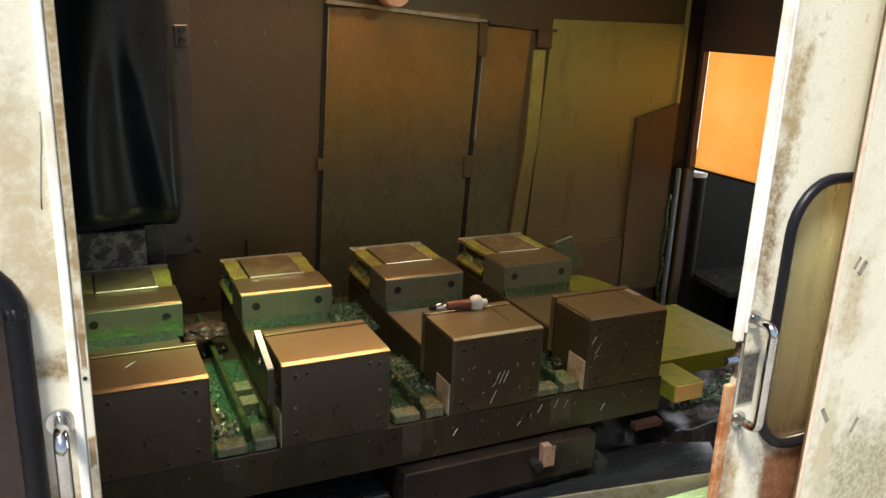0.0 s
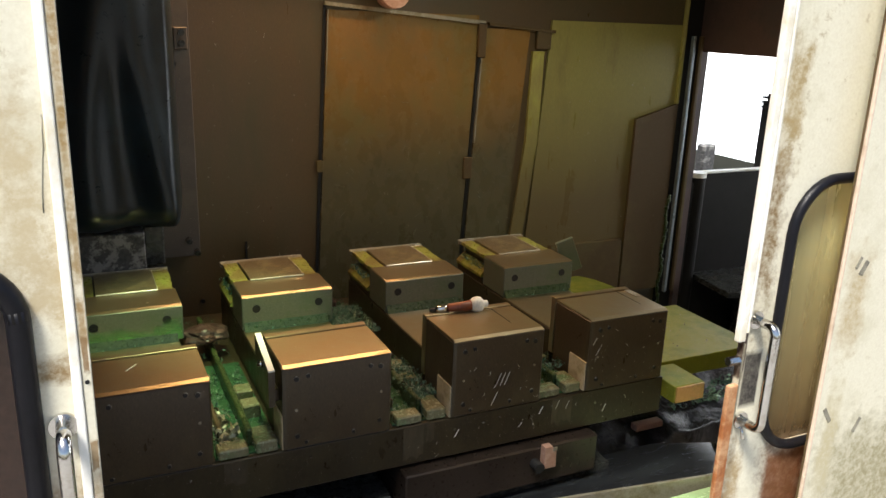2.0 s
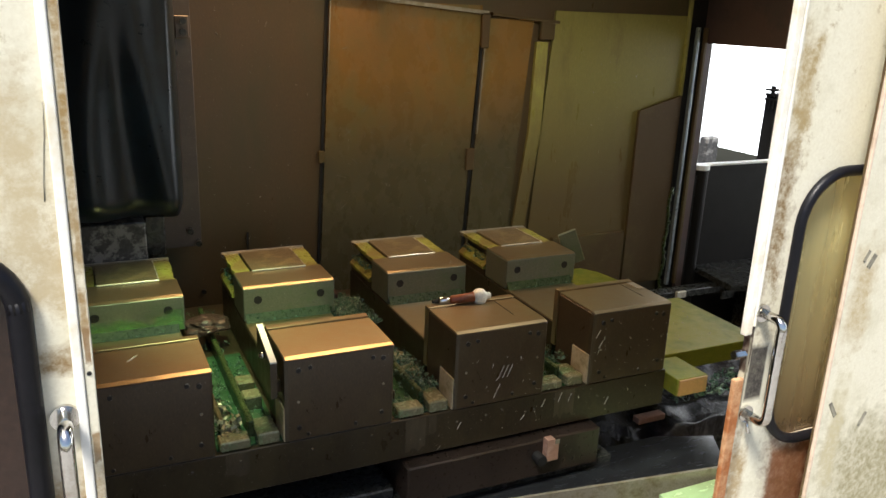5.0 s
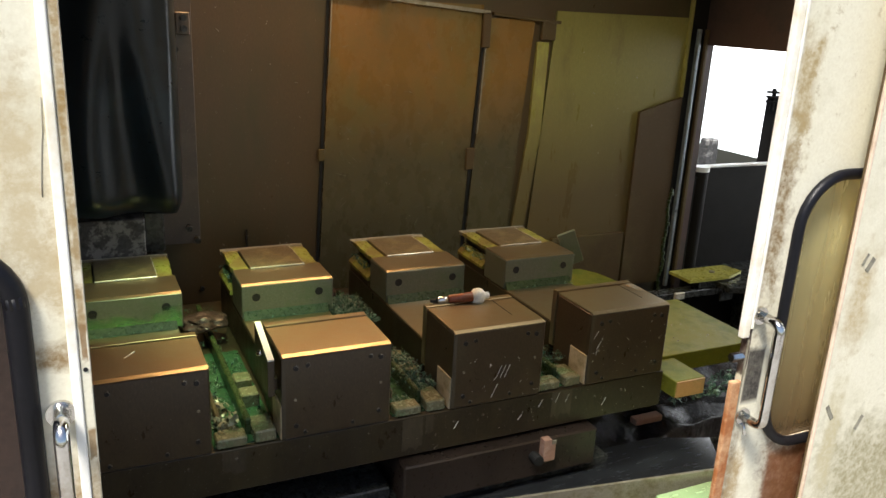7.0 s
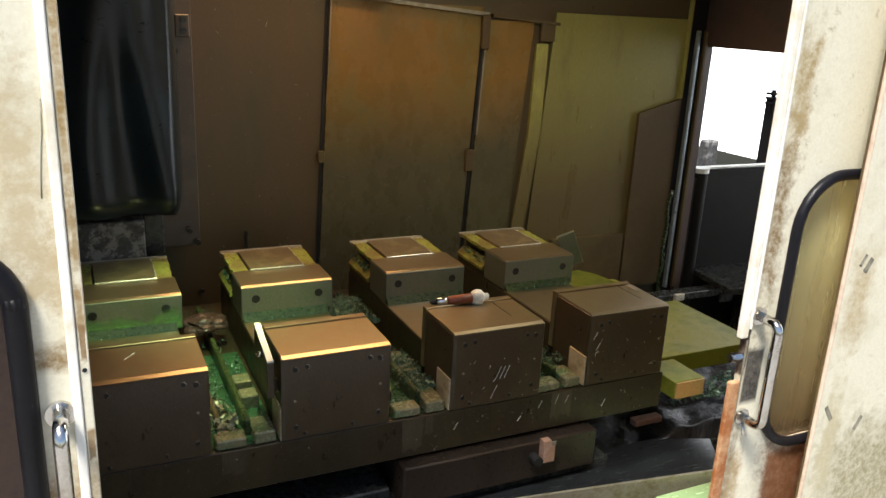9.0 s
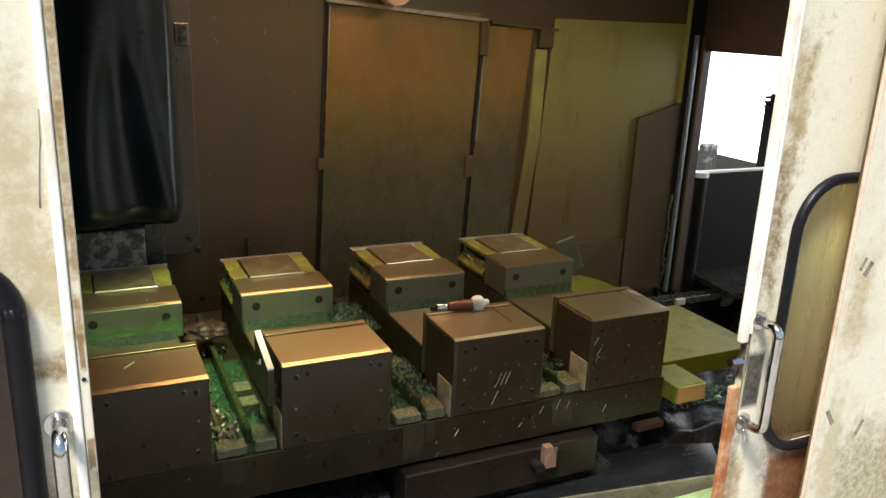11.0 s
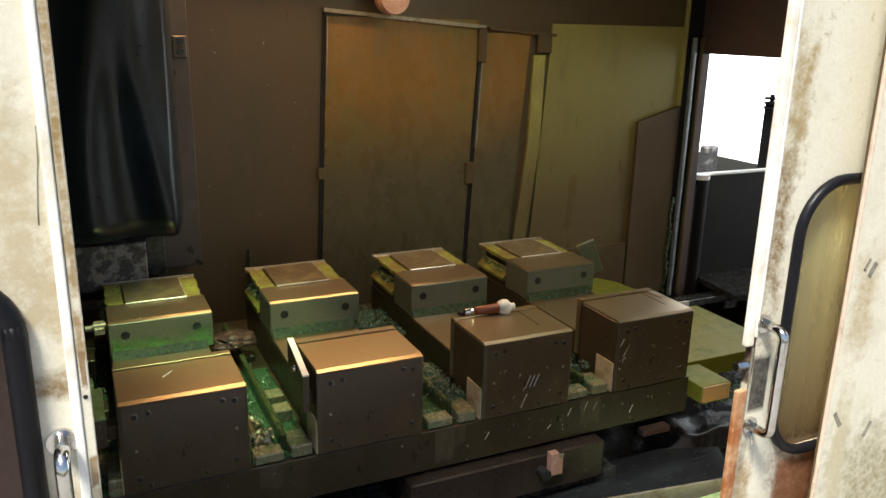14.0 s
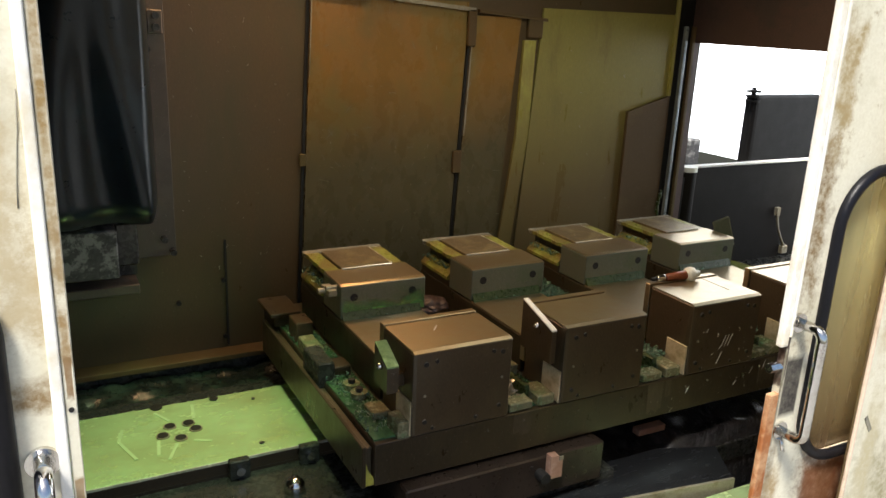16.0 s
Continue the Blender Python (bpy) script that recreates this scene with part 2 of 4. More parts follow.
DRIP = surface("dried_coolant_run", (0.085, 0.068, 0.042), (0.06, 0.048, 0.03), (0.055, 0.045, 0.026), 0.1, (0.3, 0.5), 24.0, 180.0, (1, 1, 0.3))
WET_BLACK = surface("wet_black_sheet", (0.012, 0.016, 0.014), (0.008, 0.01, 0.009), (0.03, 0.05, 0.038), 0.0, (0.2, 0.38), 9.0, 60.0, bumpy=0.3)
EDGE_BEIGE = surface("beige_worn_edge", (0.74, 0.6, 0.47), (0.64, 0.5, 0.38), (0.42, 0.3, 0.2), 0.0, (0.35, 0.5), 9.0, 150.0)
DARK_GLASS = plain("dark_brown_window", (0.035, 0.018, 0.013), 0.15)
RUST_EDGE = surface("orange_stained_edge", (0.5, 0.29, 0.11), (0.42, 0.23, 0.08), (0.35, 0.24, 0.09), 0.0, (0.3, 0.5), 12.0, 120.0)
COLUMN_GREY = surface("dark_column_paint", (0.085, 0.07, 0.06), (0.065, 0.054, 0.046), (0.1, 0.085, 0.07), 0.0, (0.35, 0.55), 5.0, 200.0, flecks=0.3)
GREEN_WET_LIT = surface("green_wet_lit_steel", (0.2, 0.32, 0.13), (0.13, 0.22, 0.09), (0.4, 0.62, 0.26), 0.1, (0.12, 0.3), 11.0, 120.0)
KEY_STEEL = surface("pale_worn_key_steel", (0.62, 0.54, 0.36), (0.5, 0.43, 0.28), (0.36, 0.3, 0.17), 0.1, (0.3, 0.5), 14.0, 160.0)
def sheen(name, colour, z0, z1):
    """A wet film that thins out upwards and breaks into runs."""
    m, nt, b = nodes_of(name)
    b.inputs["Base Color"].default_value = (*colour, 1)
    b.inputs["Roughness"].default_value = 0.16
    sep = nt.nodes.new("ShaderNodeSeparateXYZ")
    tc = nt.nodes.new("ShaderNodeTexCoord")
    nt.links.new(tc.outputs["Object"], sep.inputs[0])
    rough = nt.nodes.new("ShaderNodeMath")
    rough.operation = "MULTIPLY_ADD"
    nt.links.new(noise_of(nt, coords(nt), 16.0), rough.inputs[0])
    rough.inputs[1].default_value = -0.09
    nt.links.new(sep.outputs[2], rough.inputs[2])
    nt.links.new(value(nt, rough.outputs[0], 0.8, 0.0, z0 - 0.045, z1 - 0.045), b.inputs["Alpha"])
    return m


# coolant film whose colour also carries the green gleam on the first vise
SHEEN = sheen("green_wet_sheen", (0.14, 0.3, 0.1), -0.085, -0.045)
CHALK = plain("white_marking_crayon", (0.75, 0.74, 0.7), 0.8)
SCUFF = plain("grey_tape_scuff", (0.3, 0.28, 0.22), 0.7)
STRIP_WHITE = surface("white_edge_strip", (0.85, 0.84, 0.8), (0.8, 0.79, 0.74), (0.7, 0.64, 0.5), 0.0, (0.35, 0.5), 7.0, 150.0)


def door_paint_worn(name, bands, grime=0.8):
    """Cream paint with brown wear and other coloured patches inside soft boxes (x, z, half width, half height, colour).
    """
    m, nt, b = nodes_of(name)
    v = coords(nt)
    fine, mid, big, fret = noise_of(nt, v, 210.0, 3.0), noise_of(nt, v, 34.0, 7.0, 0.72), noise_of(nt, v, 7.0, 8.0, 0.65), noise_of(nt, v, 85.0, 5.0, 0.7)
    col = mix(nt, value(nt, fine, 0.0, 1.0, 0.3, 0.75), (0.74, 0.71, 0.58), (0.66, 0.62, 0.49))
    col = mix(nt, value(nt, big, 0.0, 0.7, 0.5, 0.75), col, (0.5, 0.46, 0.32))
    col = mix(nt, value(nt, mid, 0.0, grime, 0.6, 0.72), col, (0.36, 0.28, 0.15))
    sep = nt.nodes.new("ShaderNodeSeparateXYZ")
    nt.links.new(v, sep.inputs[0])

    def op(kind, a, c):
        n = nt.nodes.new("ShaderNodeMath")
        n.operation = kind
        for i, q in enumerate((a, c)):
            if isinstance(q, (int, float)):
                n.inputs[i].default_value = q
            else:
                nt.links.new(q, n.inputs[i])
        return n.outputs[0]
    for x, z, hw, hh, colour, edge in bands:
        lo, hi = (0.8, 1.0) if edge < 1.3 else (0.45, 1.2)
        dx = op("DIVIDE", op("ABSOLUTE", op("SUBTRACT", sep.outputs[0], x), 0), hw)
        dz = op("DIVIDE", op("ABSOLUTE", op("SUBTRACT", sep.outputs[2], z), 0), hh)
        d = op("ADD", op("MAXIMUM", dx, dz), op("MULTIPLY", op("SUBTRACT", mid, 0.5), edge))
        soft = op("MULTIPLY", value(nt, d, 1.0, 0.0, lo, hi), value(nt, fret, 0.35 if edge >= 1.3 else 0.8, 1.0, 0.3, 0.62))
        col = mix(nt, soft, col, colour)
    nt.links.new(col, b.inputs["Base Color"])
    nt.links.new(value(nt, mid, 0.3, 0.6, 0.3, 0.7), b.inputs["Roughness"])
    bump(nt, b, mid, 0.12)
    return m


BROWN_WEAR = (0.3, 0.2, 0.09)
DOOR_LEFT_PAINT = door_paint_worn("cream_paint_left_door", [
    (-0.405, 0.345, 0.03, 0.018, (0.24, 0.16, 0.07), 2.2), (-0.44, 0.62, 0.03, 0.05, (0.5, 0.42, 0.28), 3.0), (-0.4, 0.45, 0.025, 0.06, (0.42, 0.33, 0.19), 3.4), (-0.371, 0.62, 0.005, 0.17, (0.3, 0.2, 0.08), 1.6), (-0.371, 0.4, 0.004, 0.03, BROWN_WEAR, 1.6), (-0.42, 0.52, 0.03, 0.1, (0.5, 0.42, 0.27), 3.0),
    (-0.4, 0.14, 0.05, 0.08, BROWN_WEAR, 2.0), (-0.371, 0.356, 0.0034, 0.022, (0.22, 0.13, 0.055), 1.0), (-0.371, 0.232, 0.004, 0.02, (0.26, 0.17, 0.08), 1.2), (-0.3695, 0.48, 0.003, 0.04, (0.3, 0.21, 0.1), 1.6)])
DOOR_RIGHT_PAINT = door_paint_worn("cream_paint_right_door", [
    (0.645, 0.42, 0.028, 0.17, (0.2, 0.13, 0.055), 3.2), (0.66, 0.63, 0.024, 0.09, (0.36, 0.27, 0.13), 3.0),
    (0.79, -0.16, 0.068, 0.17, (0.2, 0.062, 0.018), 0.35), (0.77, -0.16, 0.06, 0.2, (0.14, 0.06, 0.024), 2.0),
    # dark oval beside the handle, then a dark brown edge patch
    (0.656, 0.15, 0.021, 0.056, (0.026, 0.021, 0.019), 0.12), (0.63, 0.2, 0.007, 0.05, (0.045, 0.02, 0.014), 1.2),
    (0.637, -0.06, 0.012, 0.13, (0.07, 0.042, 0.022), 1.4), (0.648, -0.1, 0.02, 0.12, (0.36, 0.26, 0.13), 2.4)])
FRONT_PAINT = door_paint_worn("cream_paint_front_sheet", [
    (0.97, -0.1, 0.16, 0.15, (0.3, 0.265, 0.15), 2.0), (0.83, 0.28, 0.03, 0.09, (0.46, 0.37, 0.22), 2.4), (0.83, 0.02, 0.02, 0.12, (0.5, 0.44, 0.28), 2.6)], 0.3)

# ================= mesh helpers =================


def box(bm, x0, x1, y0, y1, z0, z1, bevel=0.0, seg=1):
    verts = [bm.verts.new((x, y, z)) for x in (x0, x1) for y in (y0, y1) for z in (z0, z1)]
    idx = ((0, 1, 3, 2), (4, 6, 7, 5), (0, 4, 5, 1), (2, 3, 7, 6), (0, 2, 6, 4), (1, 5, 7, 3))
    faces = [bm.faces.new([verts[i] for i in f]) for f in idx]
    if bevel:
        edges = list({e for f in faces for e in f.edges})
        bmesh.ops.bevel(bm, geom=edges, offset=bevel, segments=seg, profile=0.6, affect="EDGES")
    return bm


def boxed(*dims, bevel=0.0, seg=1):
    return box(bmesh.new(), *dims, bevel=bevel, seg=seg)


def cyl(bm, centre, radius, depth, axis="z", seg=20, r2=None):
    turn = {"z": Matrix(), "y": Matrix.Rotation(radians(90), 4, "X"), "x": Matrix.Rotation(radians(90), 4, "Y")}[axis]
    bmesh.ops.create_cone(bm, cap_ends=True, segments=seg, radius1=radius, radius2=radius if r2 is None else r2, depth=depth, matrix=Matrix.Translation(centre) @ turn)
    return bm


def prism(bm, outline, axis, a, b):
    """A flat outline of (u, v) pushed from a to b along an axis."""
    def at(u, v, w):
        return {"x": (w, u, v), "y": (u, w, v), "z": (u, v, w)}[axis]
    lo = [bm.verts.new(at(u, v, a)) for u, v in outline]
    hi = [bm.verts.new(at(u, v, b)) for u, v in outline]
    n = len(outline)
    bm.faces.new(lo)
    bm.faces.new(hi)
    for i in range(n):
        bm.faces.new((lo[i], lo[(i + 1) % n], hi[(i + 1) % n], hi[i]))
    bmesh.ops.recalc_face_normals(bm, faces=bm.faces)
    return bm


def tube(bm, points, radius, seg=12):
    """A round bar along a list of points."""
    pts = [Vector(p) for p in points]
    rings, side = [], None
    for i, p in enumerate(pts):
        way = (pts[min(i + 1, len(pts) - 1)] - pts[max(i - 1, 0)]).normalized()
        if side is None:
            side = way.orthogonal().normalized()
        side = (side - way * side.dot(way)).normalized()
        other = way.cross(side)
        rings.append([bm.verts.new(p + radius * (math.cos(a) * side + math.sin(a) * other)) for a in [2 * math.pi * k / seg for k in range(seg)]])
    for r0, r1 in zip(rings, rings[1:]):
        for k in range(seg):
            bm.faces.new((r0[k], r0[(k + 1) % seg], r1[(k + 1) % seg], r1[k])).smooth = True
    bm.faces.new(rings[0][::-1])
    bm.faces.new(rings[-1])
    return bm


def lathe(profile, axis="x", seg=20):
    """A round body along an axis from (distance, radius) pairs."""
    bm = bmesh.new()
    turn = [2 * math.pi * k / seg for k in range(seg)]
    rings = [[bm.verts.new((d, r * math.cos(a), r * math.sin(a)) if axis == "x" else (r * math.cos(a), r * math.sin(a), d)) for a in turn] for d, r in profile]
    for r0, r1 in zip(rings, rings[1:]):
        for k in range(seg):
            bm.faces.new((r0[k], r1[k], r1[(k + 1) % seg], r0[(k + 1) % seg])).smooth = True
    bm.faces.new(rings[0])
    bm.faces.new(rings[-1][::-1])
    bmesh.ops.recalc_face_normals(bm, faces=bm.faces)
    return bm


def mesh_of(name, bm, material):
    me = bpy.data.meshes.new(name)
    bm.normal_update()
    bm.to_mesh(me)
    bm.free()
    me.materials.append(material)
    return me


def part(name, bm, material, parent, label=""):
    ob = new(name, mesh_of(name, bm, material))
    ob.parent = parent
    return tagged(ob, label)


def thing(name, bm, material, label, category, group="", kind="", at=None):
    ob = new(name, mesh_of(name, bm, material) if bm else None)
    if at is not None:
        ob.matrix_world = at
    return tagged(ob, label, category, group, kind)


def structure(name, bm, material, label, category):
    return thing(name, bm, material, label, category, kind="structure")


def sheet_with_hole(x0, x1, z0, z1, hole, y0, y1):
    """An upright sheet between y0 and y1 with a round-cornered opening (x0, x1, z0, z1, radius)."""
    bm = bmesh.new()
    hx0, hx1, hz0, hz1, r = hole
    ring = rounded(hx0, hx1, hz0, hz1, r)
    edges = []
    for loop in ([(x0, z0), (x1, z0), (x1, z1), (x0, z1)], ring):
        vs = [bm.verts.new((x, y0, z)) for x, z in loop]
        edges += [bm.edges.new((vs[i], vs[(i + 1) % len(vs)])) for i in range(len(vs))]
    bmesh.ops.triangle_fill(bm, use_beauty=True, edges=edges)
    out = bmesh.ops.extrude_face_region(bm, geom=list(bm.faces))
    bmesh.ops.translate(bm, verts=[g for g in out["geom"] if isinstance(g, bmesh.types.BMVert)], vec=(0, y1 - y0, 0))
    bmesh.ops.recalc_face_normals(bm, faces=bm.faces)
    return bm


def rounded(x0, x1, z0, z1, r, n=8):
    pts = []
    for cx, cz, a0 in ((x1 - r, z1 - r, 0), (x0 + r, z1 - r, 90), (x0 + r, z0 + r, 180), (x1 - r, z0 + r, 270)):
        for k in range(n + 1):
            a = radians(a0 + 90 * k / n)
            pts.append((cx + r * math.cos(a), cz + r * math.sin(a)))
    return pts


# ================= enclosure =================
structure("ground", boxed(-6, 9, -7, 7, -1.4, -1.3), CONCRETE, "grey concrete workshop floor under the machine", "floor")
wall_north = structure("wall_north", boxed(-1.9, 1.87, 1.0, 1.04, -1.3, 1.1), WALL_PAINT, "oil-stained brown sheet metal back wall of the enclosure", "wall")
structure("wall_west", boxed(-1.94, -1.9, -0.6, 1.04, -1.3, 1.1), WALL_PAINT, "dark oil-stained side wall of the enclosure", "wall")
_bm = bmesh.new()
box(_bm, 1.95, 1.98, -0.6, 1.04, 0.635, 1.1)
box(_bm, 1.95, 1.98, -0.6, 0.1, -1.3, 0.635)
box(_bm, 1.95, 1.98, 0.965, 1.04, -1.3, 0.635)
structure("wall_east", _bm, EAST_PAINT, "dark side wall of the enclosure with a tall loading opening", "wall")
# unseen sheet, added to stop light bouncing up from the ground
structure("unseen_apron", boxed(-1.9, 1.95, -0.615, -0.602, -1.3, -0.38), WALL_PAINT, "unseen apron added under the door opening to block ground light", "wall")
structure("ceiling", boxed(-1.94, 1.98, -0.6, 1.04, 1.1, 1.14), WALL_PAINT, "dark sheet metal roof of the enclosure", "ceiling")
# added roof and walls that keep sun and sky off the loading side
structure("shade_roof", boxed(1.985, 4.8, -1.25, 4.8, 2.4, 2.44), GUARD, "unseen dark roof added to shade the loading station", "roof")
structure("shade_wall", boxed(1.985, 4.8, -1.25, -1.2, -1.3, 2.4), GUARD, "unseen dark side wall added to shade the loading station", "wall")
structure("shade_wall_far", boxed(1.6, 4.8, 4.7, 4.75, -1.3, 2.4), GUARD, "dark far wall added to shade the loading station", "wall")
structure("corner_post", boxed(1.87, 1.95, 0.985, 1.04, -1.3, 1.1), GUARD, "dark corner post beside the loading opening", "post")
structure("backdrop", boxed(4.6, 4.65, -1.5, 4.6, -0.3, 2.3), GLOW, "overexposed white daylight outside the loading opening", "backdrop")

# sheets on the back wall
part("sheet", prism(bmesh.new(), [(0.366, -0.3), (0.902, -0.3), (0.951, 0.742), (0.407, 0.742)], "y", 0.99, 0.998), AMBER, wall_north, "oil-stained access panel with amber light painted in")
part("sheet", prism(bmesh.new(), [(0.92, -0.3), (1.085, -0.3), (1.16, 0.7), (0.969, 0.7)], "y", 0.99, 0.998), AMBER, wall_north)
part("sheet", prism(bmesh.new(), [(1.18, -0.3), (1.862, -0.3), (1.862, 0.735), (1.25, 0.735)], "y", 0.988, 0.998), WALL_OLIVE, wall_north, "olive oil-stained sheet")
part("strip", prism(bmesh.new(), [(1.105, -0.2), (1.16, -0.2), (1.217, 0.3), (1.222, 0.625), (1.174, 0.625), (1.166, 0.3)], "y", 0.984, 0.998), STRIP_OLIVE, wall_north, "yellow-green strip with its gleam painted in")
part("cap", boxed(1.186, 1.246, 0.98, 0.998, 0.632, 0.7, bevel=0.003), BROWN_PANEL, wall_north)
part("seam", prism(bmesh.new(), [(0.354, -0.3), (0.363, -0.3), (0.404, 0.76), (0.395, 0.76)], "y", 0.995, 0.9985), HOLE, wall_north, "dark open seam")
part("seam", prism(bmesh.new(), [(0.905, -0.3), (0.917, -0.3), (0.966, 0.62), (0.954, 0.62)], "y", 0.995, 0.9985), HOLE, wall_north, "dark open seam")
part("edge_trim", prism(bmesh.new(), [(0.948, 0.3), (0.954, 0.3), (0.969, 0.62), (0.963, 0.62)], "y", 0.985, 0.995), STEEL_WORN, wall_north, "scuffed bright edge")
part("edge_trim", prism(bmesh.new(), [(0.397, 0.5), (0.401, 0.5), (0.41, 0.742), (0.406, 0.742)], "y", 0.985, 0.9895), STEEL_WORN, wall_north)
part("hinge", boxed(0.945, 0.976, 0.975, 0.99, 0.6, 0.72, bevel=0.003), BROWN_PANEL, wall_north)
part("hinge", boxed(0.91, 0.945, 0.98, 0.99, 0.17, 0.25, bevel=0.003), BROWN_PANEL, wall_north)
part("hinge", boxed(0.365, 0.388, 0.983, 0.99, 0.22, 0.26, bevel=0.002), BROWN_PANEL, wall_north)
# bright steel on this lip paints the panel's lit top edge
part("top_lip", prism(bmesh.new(), [(0.395, 0.755), (0.97, 0.712), (0.97, 0.724), (0.395, 0.767)], "y", 0.975, 0.998), STEEL_WORN, wall_north, "folded lip coloured bright as a lit edge")
part("top_lip", prism(bmesh.new(), [(0.985, 0.71), (1.26, 0.69), (1.26, 0.7), (0.985, 0.72)], "y", 0.975, 0.998), BROWN_PANEL, wall_north)
part("low_panel", prism(bmesh.new(), [(1.66, -0.35), (1.862, -0.35), (1.862, 0.43), (1.66, 0.372)], "y", 0.972, 0.986), BROWN_PANEL, wall_north, "darker brown overlapping panel")
part("low_panel", boxed(1.3, 1.645, 0.965, 0.986, -0.6, -0.115, bevel=0.002), BROWN_PANEL, wall_north)
part("edge_trim", boxed(1.855, 1.868, 0.975, 0.99, 0.43, 1.09, bevel=0.001), STRIP_OLIVE, wall_north, "wet yellow edge")
part("ledge", boxed(-1.8, 0.35, 0.93, 0.998, -0.375, -0.358, bevel=0.002), BROWN_PANEL, wall_north, "narrow ledge with a bright edge")
part("skirting", boxed(-1.8, 0.35, 0.955, 0.998, -0.6, -0.376), DARK, wall_north, "wet black skirting")
part("panel_joint", boxed(0.124, 0.13, 0.994, 0.9985, -0.35, 0.0), HOLE, wall_north)
for _x, _z in ((0.117, -0.13), (0.117, -0.32), (-0.02, -0.19)):
    part("bolt", cyl(bmesh.new(), (_x, 0.995, _z), 0.007, 0.01, "y", 10), HOLE, wall_north)

_bm = cyl(bmesh.new(), (0.6, 0.93, 0.80), 0.05, 0.03, "y", 24)
cyl(_bm, (0.6, 0.905, 0.80), 0.04, 0.03, "y", 24, 0.048)
cyl(_bm, (0.6, 0.97, 0.80), 0.02, 0.06, "y", 12)
thing("coolant_nozzle", _bm, COPPER, "round brownish nozzle fixed to the back wall", "nozzle")

_rng = random.Random(5)
for _k in range(26):
    _x, _z, _l, _a = _rng.uniform(0.42, 1.15), _rng.uniform(-0.05, 0.6), _rng.uniform(0.006, 0.03), _rng.uniform(-70, 70)
    if _k < 9:
        _x, _z, _l = _rng.uniform(0.43, 0.56), _rng.uniform(0.17, 0.33), _rng.uniform(0.012, 0.04)
    _bm = boxed(-_l / 2, _l / 2, -0.0004, 0.0, -0.0007, 0.0007)
    bmesh.ops.transform(_bm, matrix=pose(_x, 0.9896, _z, 0, _a, 0), verts=_bm.verts)
    part("scratch", _bm, SCUFF, wall_north, "pale scratch")

_bm = tube(bmesh.new(), [(1.845 + 0.006 * math.sin(k * 1.3), 0.945 + 0.004 * math.cos(k * 1.7), -0.45 + 0.032 * k) for k in range(17)], 0.005, 8)
for _k in range(16):
    cyl(_bm, (1.845 + 0.006 * math.sin(_k * 1.3), 0.945, -0.44 + 0.032 * _k), 0.008, 0.012, "z", 8)
thing("coolant_hose", _bm, COOLANT, "knobbly green-wet hose hanging beside the corner post", "hose")

# shutter with its two upright bars
shutter = thing("shutter", None, None, "translucent orange sliding shutter behind the loading opening", "shutter", at=pose(0, 0, 0))
part("sheet", boxed(2.0, 2.006, 0.02, 0.985, 0.16, 0.7), SHUTTER_MAT, shutter)
part("upright", boxed(1.885, 1.9, 0.952, 0.967, -0.9, 0.165, bevel=0.003, seg=2), UPRIGHT_GREY, shutter, "blue-grey steel upright")
part("upright", boxed(1.925, 1.94, 0.952, 0.967, -0.9, 0.165, bevel=0.003, seg=2), BROWN_PANEL, shutter, "brown upright")
part("bottom_bar", boxed(1.9985, 2.009, 0.02, 0.985, 0.15, 0.16), GUARD, shutter)

# ================= loading side, outside =================
guard = thing("guard_panel", None, None, "dark grey sheet guard of the loading station", "guard", at=pose(0, 0, 0))
part("sheet", boxed(2.06, 3.5, 1.0, 1.02, -1.3, 0.128), GUARD, guard)
part("rim", boxed(2.05, 3.5, 0.994, 1.03, 0.129, 0.138, bevel=0.002), STRIP_WHITE, guard, "bright bent rim")
part("post", cyl(bmesh.new(), (2.03, 0.99, -0.59), 0.035, 1.42, "z", 20), GUARD, guard)
part("post_cap", cyl(bmesh.new(), (2.03, 0.99, 0.13), 0.037, 0.02, "z", 20), STRIP_WHITE, guard)
part("flange", boxed(1.955, 2.0, 0.97, 1.03, -0.4, 0.1, bevel=0.003), GUARD, guard)

_bm = tube(bmesh.new(), [(2.61, 0.985, -0.09), (2.615, 0.985, -0.13), (2.63, 0.983, -0.18), (2.66, 0.98, -0.235), (2.69, 0.98, -0.27)], 0.006, 8)
box(_bm, 2.598, 2.622, 0.977, 0.995, -0.115, -0.075, bevel=0.002)
box(_bm, 2.665, 2.705, 0.972, 0.995, -0.30, -0.26, bevel=0.004)
thing("hanging_hook", _bm, STEEL_WORN, "thin light grey steel hook hanging on the guard panel", "hook")

shelf = thing("side_shelf", None, None, "dark green wet shelf of the loading station", "shelf", at=pose(0, 0, 0))
part("shelf_top", prism(bmesh.new(), [(2.06, 0.99), (2.02, 0.72), (2.3, 0.62), (3.2, 0.62), (3.2, 0.99)], "z", -0.335, -0.312), DARK, shelf)
part("support", boxed(2.3, 3.1, 0.7, 0.95, -1.3, -0.336), DARK, shelf)
_bm = boxed(3.07, 3.62, 1.6, 1.68, -1.3, 0.36, bevel=0.03, seg=3)
cabinet = thing("control_cabinet", _bm, GUARD, "dark control cabinet with a bright top beyond the guard", "cabinet")
thing("storage_box", boxed(2.63, 2.72, 1.6, 1.66, -1.3, 0.14, bevel=0.01), GREY_CAST, "pale grey box beyond the guard", "box")
_bm = cyl(bmesh.new(), (3.07, 1.62, 0.34), 0.012, 0.12, "z", 10)
for _z in (0.33, 0.355, 0.38):
    cyl(_bm, (3.07, 1.62, _z), 0.04, 0.01, "z", 14)
